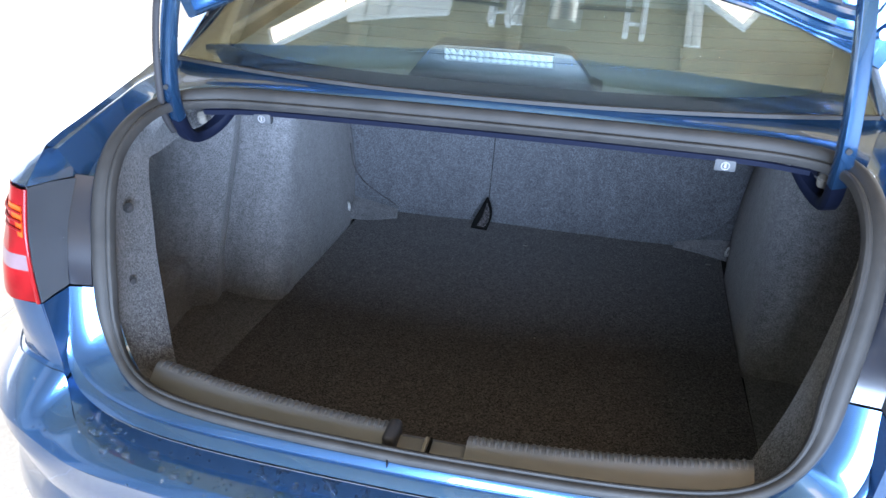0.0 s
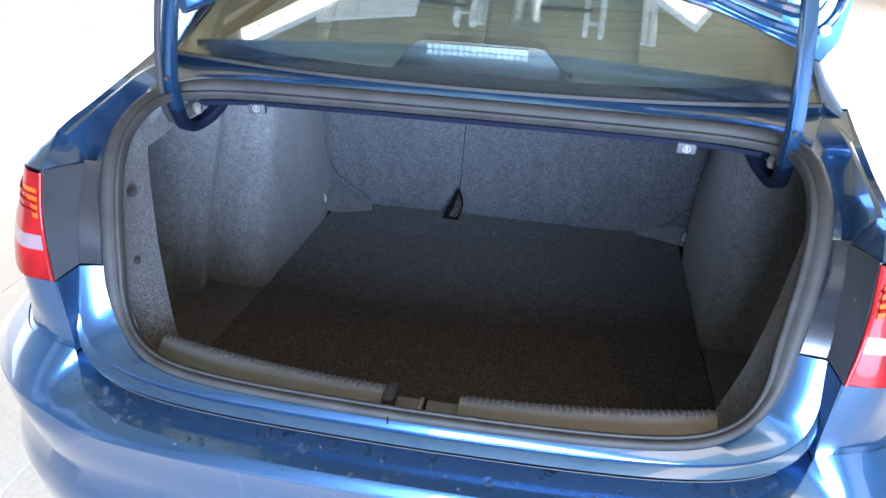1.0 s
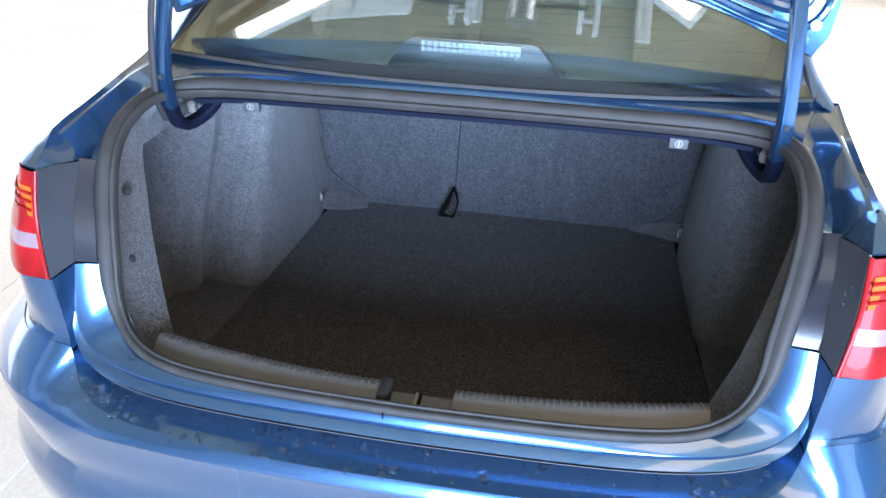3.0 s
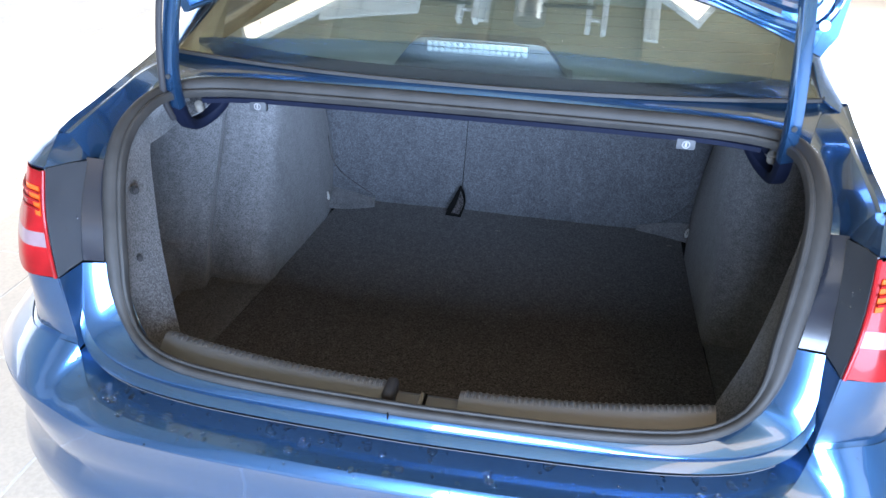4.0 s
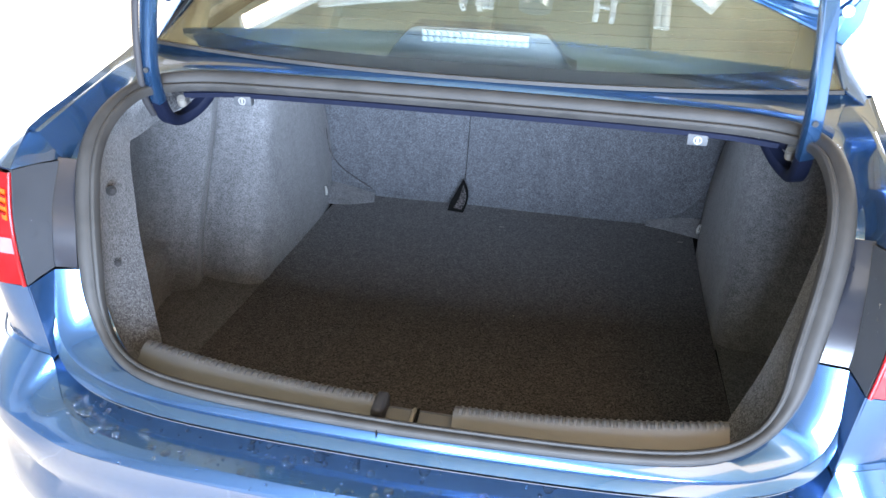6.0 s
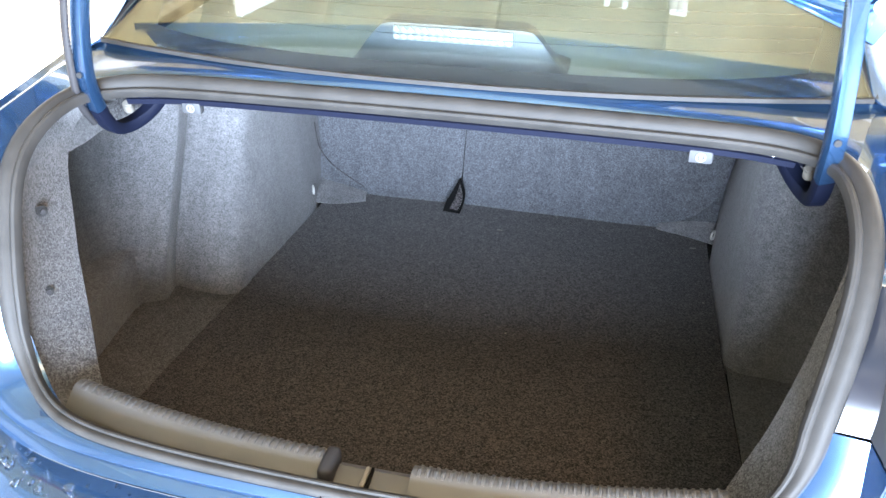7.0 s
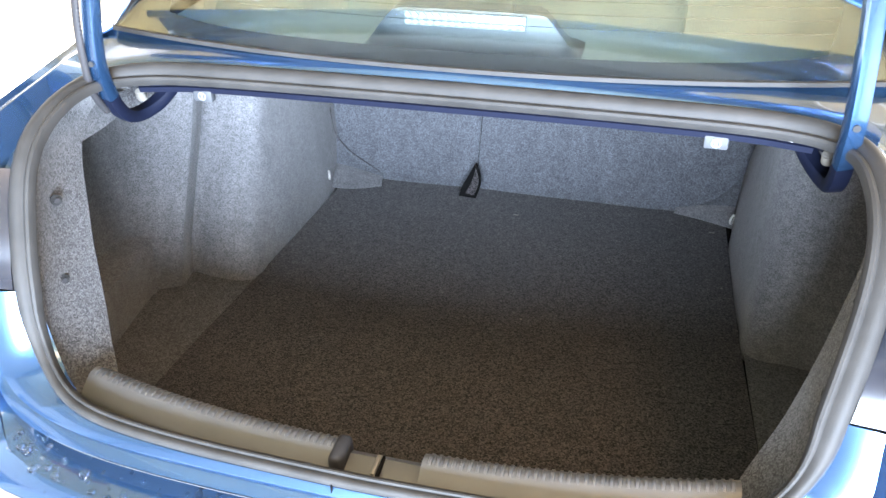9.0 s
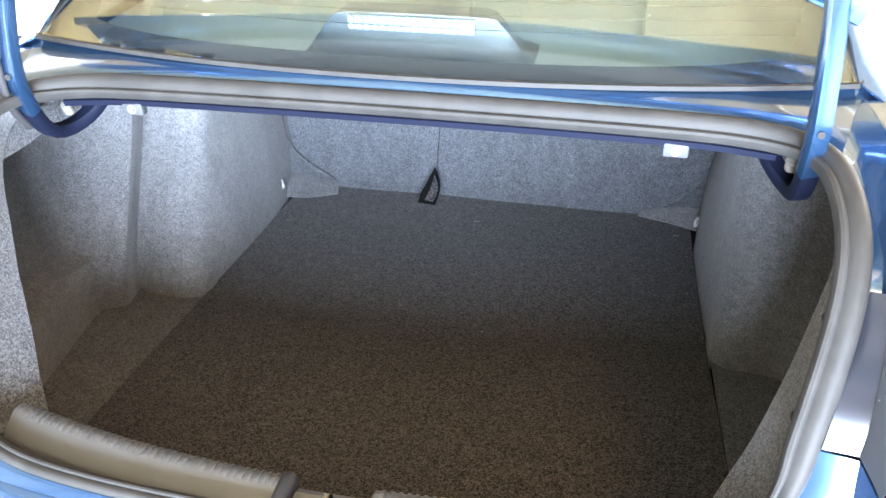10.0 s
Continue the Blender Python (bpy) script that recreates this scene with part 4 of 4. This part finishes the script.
# ---- boot lid, standing open ----
lid = part("boot_lid", sheet([both(cr(r, 31)) for r in (
    [(0, 0.520, 1.255), (0.25, 0.515, 1.240), (0.42, 0.506, 1.205), (0.53, 0.498, 1.165), (0.598, 0.492, 1.137)],
    [(0, 0.535, 1.29), (0.25, 0.530, 1.275), (0.43, 0.521, 1.24), (0.55, 0.512, 1.20), (0.622, 0.505, 1.172)],
    [(0, 0.565, 1.42), (0.25, 0.56, 1.415), (0.45, 0.55, 1.40), (0.58, 0.54, 1.37), (0.645, 0.535, 1.34)],
    [(0, 0.600, 1.60), (0.25, 0.595, 1.60), (0.45, 0.585, 1.59), (0.60, 0.57, 1.565), (0.655, 0.56, 1.54)],
    [(0, 0.590, 1.68), (0.25, 0.585, 1.68), (0.45, 0.575, 1.67), (0.60, 0.56, 1.64), (0.655, 0.55, 1.61)],
    [(0, 0.50, 1.735), (0.25, 0.495, 1.735), (0.45, 0.485, 1.73), (0.59, 0.47, 1.70), (0.645, 0.46, 1.67)],
    [(0, 0.30, 1.77), (0.25, 0.295, 1.77), (0.45, 0.29, 1.765), (0.57, 0.28, 1.74), (0.62, 0.27, 1.71)])], 0.012), PAINT, car, "blue metallic boot lid standing open")
LIDIN = [
    [(0, 0.512, 1.268), (0.25, 0.507, 1.252), (0.42, 0.498, 1.218), (0.52, 0.490, 1.18), (0.585, 0.484, 1.155)],
    [(0, 0.500, 1.30), (0.25, 0.495, 1.285), (0.41, 0.486, 1.25), (0.52, 0.478, 1.215), (0.590, 0.474, 1.19)],
    [(0, 0.530, 1.42), (0.25, 0.525, 1.415), (0.43, 0.515, 1.40), (0.56, 0.505, 1.37), (0.615, 0.50, 1.345)],
    [(0, 0.560, 1.60), (0.25, 0.555, 1.60), (0.43, 0.545, 1.59), (0.57, 0.53, 1.565), (0.62, 0.525, 1.54)],
    [(0, 0.47, 1.69), (0.25, 0.465, 1.69), (0.43, 0.46, 1.685), (0.56, 0.445, 1.66), (0.61, 0.435, 1.63)],
    [(0, 0.305, 1.745), (0.25, 0.30, 1.745), (0.43, 0.295, 1.74), (0.55, 0.285, 1.72), (0.595, 0.28, 1.69)]]
part("lid_inner", sheet([both(cr(r, 31)) for r in LIDIN], 0.004), PAINT, lid)
part("lid_liner", sheet([[p + Vector((0, -0.010, -0.006)) for p in both(cr(r, 31)[:27])] for r in LIDIN[1:]], 0.004), SEATFAB, lid, "dark felt liner inside the lid")
for s in (-1, 1):
    part("lid_rib", tube(sided(s, [(0.40, 0.484, 1.262), (0.50, 0.472, 1.232), (0.555, 0.466, 1.225), (0.575, 0.470, 1.26), (0.585, 0.478, 1.32), (0.59, 0.49, 1.42)]), 0.010, 8, 30), PAINT, lid)
    part("lid_rib", tube(sided(s, [(0.40, 0.490, 1.235), (0.50, 0.478, 1.20), (0.565, 0.470, 1.19), (0.600, 0.474, 1.22), (0.613, 0.486, 1.30), (0.62, 0.50, 1.42)]), 0.008, 8, 30), PAINT, lid)
    part("lid_bolt", disc(0.009, 0.006, (s * 0.588, 0.462, 1.198), axis=(0, -1, 0.2), n=14, bevel=0.002), STEEL, lid)

# ---- rear window, shelf and cabin ----
def glass_z(y, x):
    return 1.070 + 0.53 * (y - 0.375) - 0.03 * (x / 0.6) ** 2 * 0 - 0.10 * (y - 0.375) ** 2


def window_curve(v, inset=0.0, n=41):
    """Across the glass at v from the base (0) to the roof (1)."""
    out = []
    for i in range(n):
        u = -1 + 2 * i / (n - 1)
        half_w = (0.606 - 0.030 * min(1, v * 4) - 0.03 * v) - inset
        x = u * half_w
        bow = 0.068 * abs(u) ** 2.2 * (1 - v)
        y = 0.376 + inset * (1 - 2 * v) + bow + v * 0.82
        out.append(Vector((x, y, glass_z(y - bow * 0.9, x) - 0.035 * v * u * u)))
    return out


glass = part("rear_window", sheet([window_curve(v) for v in [i / 16 for i in range(17)]], -0.004), GLASS, car, "tinted rear window with a dark printed border")
glass.visible_shadow = False
# printed border under the glass
def border(v0, v1, u0, u1, n=30):
    rows = []
    for k in range(3):
        rows.append([])
        for i in range(n):
            t = i / (n - 1)
            v, u = v0(t, k / 2), u0(t, k / 2)
            c = window_curve(v, 0.0, 3)
            half_w = c[2].x
            x = u * half_w
            bow = 0.068 * abs(u) ** 2.2 * (1 - v)
            y = 0.376 + bow + v * 0.82
            rows[-1].append(Vector((x, y, glass_z(y - bow * 0.9, x) - 0.035 * v * u * u - 0.0075)))
    return sheet(rows)


part("glass_border", border(lambda t, k: 0.002 + k * (0.045 + 0.05 * abs(2 * t - 1) ** 6), None, lambda t, k: -1 + 2 * t, None, 60), FRIT, glass, "black printed border of the glass")
for s in (-1, 1):
    part("glass_border", border(lambda t, k: 0.03 + 0.95 * t, None, lambda t, k: s * (1 - k * (0.05 + 0.10 * max(0, 1 - t * 6))), None, 30), FRIT, glass)
for k in range(9):
    v = 0.09 + 0.034 * k
    line = [p + Vector((0, 0, -0.0062)) for p in window_curve(v, 0.02)]
    part("heater_line", sheet([line, [p + Vector((0, 0.0008, 0.0004)) for p in line]]), FRIT, glass)
base = window_curve(0.0)
part("window_trim", sweep([p + Vector((0, -0.003, 0.001)) for p in base], [(-0.005, -0.003), (-0.004, 0.003), (0.004, 0.003), (0.005, -0.003)]), RUBBER, car, "thin rubber trim along the window base")
for s in (-1, 1):
    part("window_trim", sweep([window_curve(v)[0 if s < 0 else -1] + Vector((s * 0.003, 0, 0.001)) for v in [i / 20 for i in range(21)]], [(-0.005, -0.003), (-0.004, 0.003), (0.004, 0.003), (0.005, -0.003)]), RUBBER, car)

part("parcel_shelf", sheet([both(cr(r, 21)) for r in ([(0, 0.385, 1.045), (0.3, 0.395, 1.043), (0.60, 0.45, 1.040)], [(0, 0.46, 1.040), (0.3, 0.47, 1.038), (0.60, 0.52, 1.035)], [(0, 0.80, 1.030), (0.3, 0.80, 1.028), (0.64, 0.80, 1.022)], [(0, 1.38, 1.030), (0.3, 1.38, 1.028), (0.70, 1.36, 1.02)], [(0, 1.42, 1.065), (0.3, 1.42, 1.06), (0.70, 1.40, 1.05)])], 0.006), SHELF, car, "grey felt parcel shelf under the rear window")
hl = part("brake_lamp", sheet([cr(r, 25) for r in (
    [(-0.185, 0.50, 1.052), (-0.10, 0.495, 1.052), (0.10, 0.495, 1.052), (0.165, 0.50, 1.052)],
    [(-0.19, 0.515, 1.045), (-0.135, 0.510, 1.110), (-0.10, 0.505, 1.118), (0.09, 0.505, 1.118), (0.120, 0.510, 1.110), (0.172, 0.515, 1.045)],
    [(-0.19, 0.54, 1.045), (-0.130, 0.535, 1.118), (-0.10, 0.535, 1.124), (0.09, 0.535, 1.124), (0.115, 0.535, 1.118), (0.172, 0.54, 1.045)],
    [(-0.19, 0.66, 1.035), (-0.14, 0.66, 1.04), (-0.10, 0.66, 1.045), (0.10, 0.66, 1.045), (0.13, 0.66, 1.04), (0.172, 0.66, 1.035)])], 0.004), HOUSING, car, "high brake lamp housing on the shelf")
part("brake_lens", block((0.196, 0.006, 0.023), (-0.011, 0.500, 1.1045), 0.002), LEDLENS, hl, "white brake lamp lens with a diamond pattern")
for i in range(16):
    for j in range(2):
        part("lens_facet", block((0.008, 0.004, 0.008), (-0.1025 + 0.0122 * i, 0.4965, 1.0992 + 0.0106 * j), 0, Matrix.Rotation(radians(45), 4, "Y")), LEDFACET, hl)

# seats, roof, bonnet and screen close the cabin
for x in (-0.36, 0.36):
    part("front_seat", block((0.46, 0.16, 0.62), (x, 2.15, 0.86), 0.05, Matrix.Rotation(radians(-12), 4, "X")), SEATFAB, car)
part("roof", sheet([both(cr(r, 21)) for r in ([(0, 1.190, 1.408), (0.3, 1.195, 1.404), (0.55, 1.20, 1.385)], [(0, 1.5, 1.445), (0.3, 1.5, 1.44), (0.60, 1.5, 1.405)], [(0, 2.0, 1.455), (0.3, 2.0, 1.45), (0.61, 2.0, 1.405)], [(0, 2.5, 1.42), (0.3, 2.48, 1.415), (0.60, 2.42, 1.38)])], 0.02), PAINT, car)
part("windscreen", sheet([both(cr(r, 21)) for r in ([(0, 2.5, 1.415), (0.3, 2.48, 1.41), (0.60, 2.42, 1.375)], [(0, 3.35, 1.02), (0.4, 3.30, 1.02), (0.72, 3.12, 1.02)])], 0.004), GLASS, car).visible_shadow = False
part("bonnet", sheet([both(cr(r, 21)) for r in ([(0, 3.36, 1.01), (0.4, 3.31, 1.01), (0.745, 3.10, 1.015)], [(0, 3.9, 0.96), (0.4, 3.88, 0.955), (0.74, 3.8, 0.93)], [(0, 4.33, 0.82), (0.4, 4.28, 0.82), (0.69, 4.12, 0.84)])], 0.004), PAINT, car)
part("front_bumper", sheet([both(cr(r, 21)) for r in ([(0, 4.34, 0.81), (0.4, 4.29, 0.81), (0.69, 4.13, 0.835)], [(0, 4.42, 0.60), (0.4, 4.37, 0.60), (0.72, 4.18, 0.60)], [(0, 4.40, 0.35), (0.4, 4.35, 0.35), (0.74, 4.18, 0.35)], [(0, 4.32, 0.22), (0.4, 4.28, 0.22), (0.72, 4.15, 0.22)])], 0.004), PAINT, car)
part("underbody", block((1.40, 4.0, 0.03), (0, 2.15, 0.23), 0.01), DARKPLASTIC, car)
for x in (-0.735, 0.735):
    for y in (1.02, 3.66):
        t = part("wheel", disc(0.315, 0.18, (x, y, 0.315), axis=(1, 0, 0), n=40, bevel=0.03), TYRE, car, "black tyre on an alloy rim")
        part("rim", disc(0.21, 0.184, (x, y, 0.315), axis=(1, 0, 0), n=30, bevel=0.01), ALLOY, t)

# ---- ceiling lamps and duct ----
def strip_lamp(at, length, turn=0):
    ob = thing("ceiling_strip_lamp", "lit strip lamp under the boarded ceiling", "ceiling lamp", "ceiling lamps")
    part("housing", block((0.16, length, 0.06), (0, 0, 0.06), 0.01), STEELPAINT, ob)
    part("diffuser", block((0.13, length - 0.06, 0.03), (0, 0, 0.017), 0.008), TUBE, ob)
    ob.matrix_world = Matrix.Translation(at) @ Matrix.Rotation(radians(turn), 4, "Z")
    return ob


strip_lamp((0.38, 1.97, 3.07), 1.2, 60)
strip_lamp((-1.34, 1.60, 3.07), 0.85, -65)
# added glowing panel, out of view; stands in for warm light from above right
overhead_glow_panel = part("overhead_glow_panel", block((0.50, 2.75, 0.05), (1.22, -1.02, 3.13), 0.01), OVERHEAD_GLOW)
tagged(overhead_glow_panel, "narrow glowing panel added under the boarded ceiling for light from above", "roof light", kind="structure")
duct = part("ceiling_duct", tube([(-0.05, 1.43, 3.093), (-0.05, 3.5, 3.093), (-0.05, 9.0, 3.093)], 0.085, 20, 30), DUCT)
tagged(duct, "round galvanised duct running under the ceiling", "duct")
for x, r in ((-0.31, 0.02), (-0.28, 0.012), (0.58, 0.02), (0.62, 0.025), (1.50, 0.015)):
    pipe = part("ceiling_pipe", tube([(x, 1.44, 3.163 - r), (x, 3.5, 3.163 - r), (x, 9.0, 3.163 - r)], r, 10, 8), STEELPAINT)
    tagged(pipe, "pale painted steel pipe under the ceiling", "pipe", group="ceiling pipes")

door = thing("overhead_door", "pale grey sectional door raised under the ceiling", "door")
for k in range(6):
    part("door_panel", block((0.60, 0.56, 0.045), (-0.955, 1.76 + 0.575 * k, 3.13), 0.02), STEELPAINT, door)
    for x in (-1.14, -1.0):
        part("panel_groove", block((0.012, 0.54, 0.006), (x, 1.76 + 0.575 * k, 3.106), 0.001), DUCT, door)
for x in (-0.42, 0.26):
    truss = thing("ceiling_truss", "pale steel ladder truss under the ceiling", "truss", "ceiling trusses")
    for d in (0.0, 0.085):
        part("rail", block((0.028, 6.66, 0.10), (x + d, 4.75, 3.11), 0.004), STEELPAINT, truss)
    for k in range(16):
        part("rung", block((0.07, 0.016, 0.03), (x + 0.0425, 1.50 + 0.4 * k, 3.11), 0.003), STEELPAINT, truss)
for a, c in (((-0.62, 1.55, 3.045), (-0.36, 1.51, 3.045)), ((0.02, 1.53, 3.045), (0.29, 1.55, 3.045))):
    bar = part("dark_bar", tube([a, c], 0.012, 8, 2), DARKPLASTIC)
    tagged(bar, "thin dark steel bar hung under the ceiling", "bar", group="hung bars")

# ---- water drops on the bumper ----
rng = random.Random(4)
bm = bmesh.new()
bmesh.ops.create_icosphere(bm, subdivisions=3, radius=1.0)
BEAD = [v.co.copy() for v in bm.verts]
BEAD_FACES = [tuple(v.index for v in f.verts) for f in bm.faces]
bm.free()
drop_verts, drop_faces = [], []


def add_drop(p, r, up=(0, 0, 1)):
    q = Vector((0, 0, 1)).rotation_difference(Vector(up).normalized())
    base, kx, ky = len(drop_verts), rng.uniform(0.8, 1.25), rng.uniform(0.85, 1.3)
    drop_verts.extend(Vector(p) + q @ Vector((v.x * r * kx, v.y * r * ky, v.z * r * (0.5 if v.z > 0 else 0.15))) for v in BEAD)
    drop_faces.extend(tuple(base + i for i in f) for f in BEAD_FACES)


for k in range(210):
    x = rng.uniform(-0.53, 0.54)
    if k > 150 and x > -0.05:
        x -= 0.42
    f = rng.random() ** 1.3
    a = min(ledge_out, key=lambda p: abs(p.x - x))
    b = min(ledge_in, key=lambda p: abs(p.x - x))
    p = a.lerp(b, 0.03 + 0.94 * f) + Vector((x - a.x, 0, 0.0012 * (1 - abs(2 * f - 1))))
    add_drop(p, 0.0017 + 0.0056 * rng.random() ** 3.0)
for k in range(70):
    i, f = rng.randrange(12, len(top_in) - 12), rng.random()
    add_drop(top_out[i].lerp(top_in[i], f) + Vector((0, -0.001, 0.0015)), 0.001 + 0.0012 * rng.random(), (0, -0.6, 0.8))
for k in range(36):
    s, f, z = rng.choice((-1, 1)), rng.random(), rng.uniform(0.85, 0.97)
    add_drop((s * (0.578 + 0.012 * f), -0.003 - 0.045 * f + (z - 0.85) * 0.42 * (1 - f * 0.6), z), 0.0007 + 0.0008 * rng.random(), (-s * 0.95, -0.2, 0.2))
for k in range(90):
    c = window_curve(rng.uniform(0.10, 0.34))
    p = c[rng.randrange(2, len(c) - 2)]
    add_drop(p + Vector((rng.uniform(-0.012, 0.012), 0, 0.0045)), 0.0008 + 0.0014 * rng.random() ** 2, (0, -0.45, 0.9))
me = bpy.data.meshes.new("water_drops")
me.from_pydata(drop_verts, [], drop_faces)
me.materials.append(DROPGLASS)
me.polygons.foreach_set("use_smooth", [True] * len(me.polygons))
drops = new("water_drops", me)
tagged(drops, "clear water drops beaded on the bumper and window", "water drops", kind="stuff")

# ---- floor tiles ----
tile_mesh = finish("tile", block((0.592, 0.592, 0.012), (0, 0, 0), 0.0015, segments=1), TILE, smooth=False)
for i in range(12):
    for j in range(22):
        ob = new("tile", tile_mesh)
        ob.parent = floor
        ob.location = (-3.2 + 0.6 * i, -3.8 + 0.6 * j, -0.006)
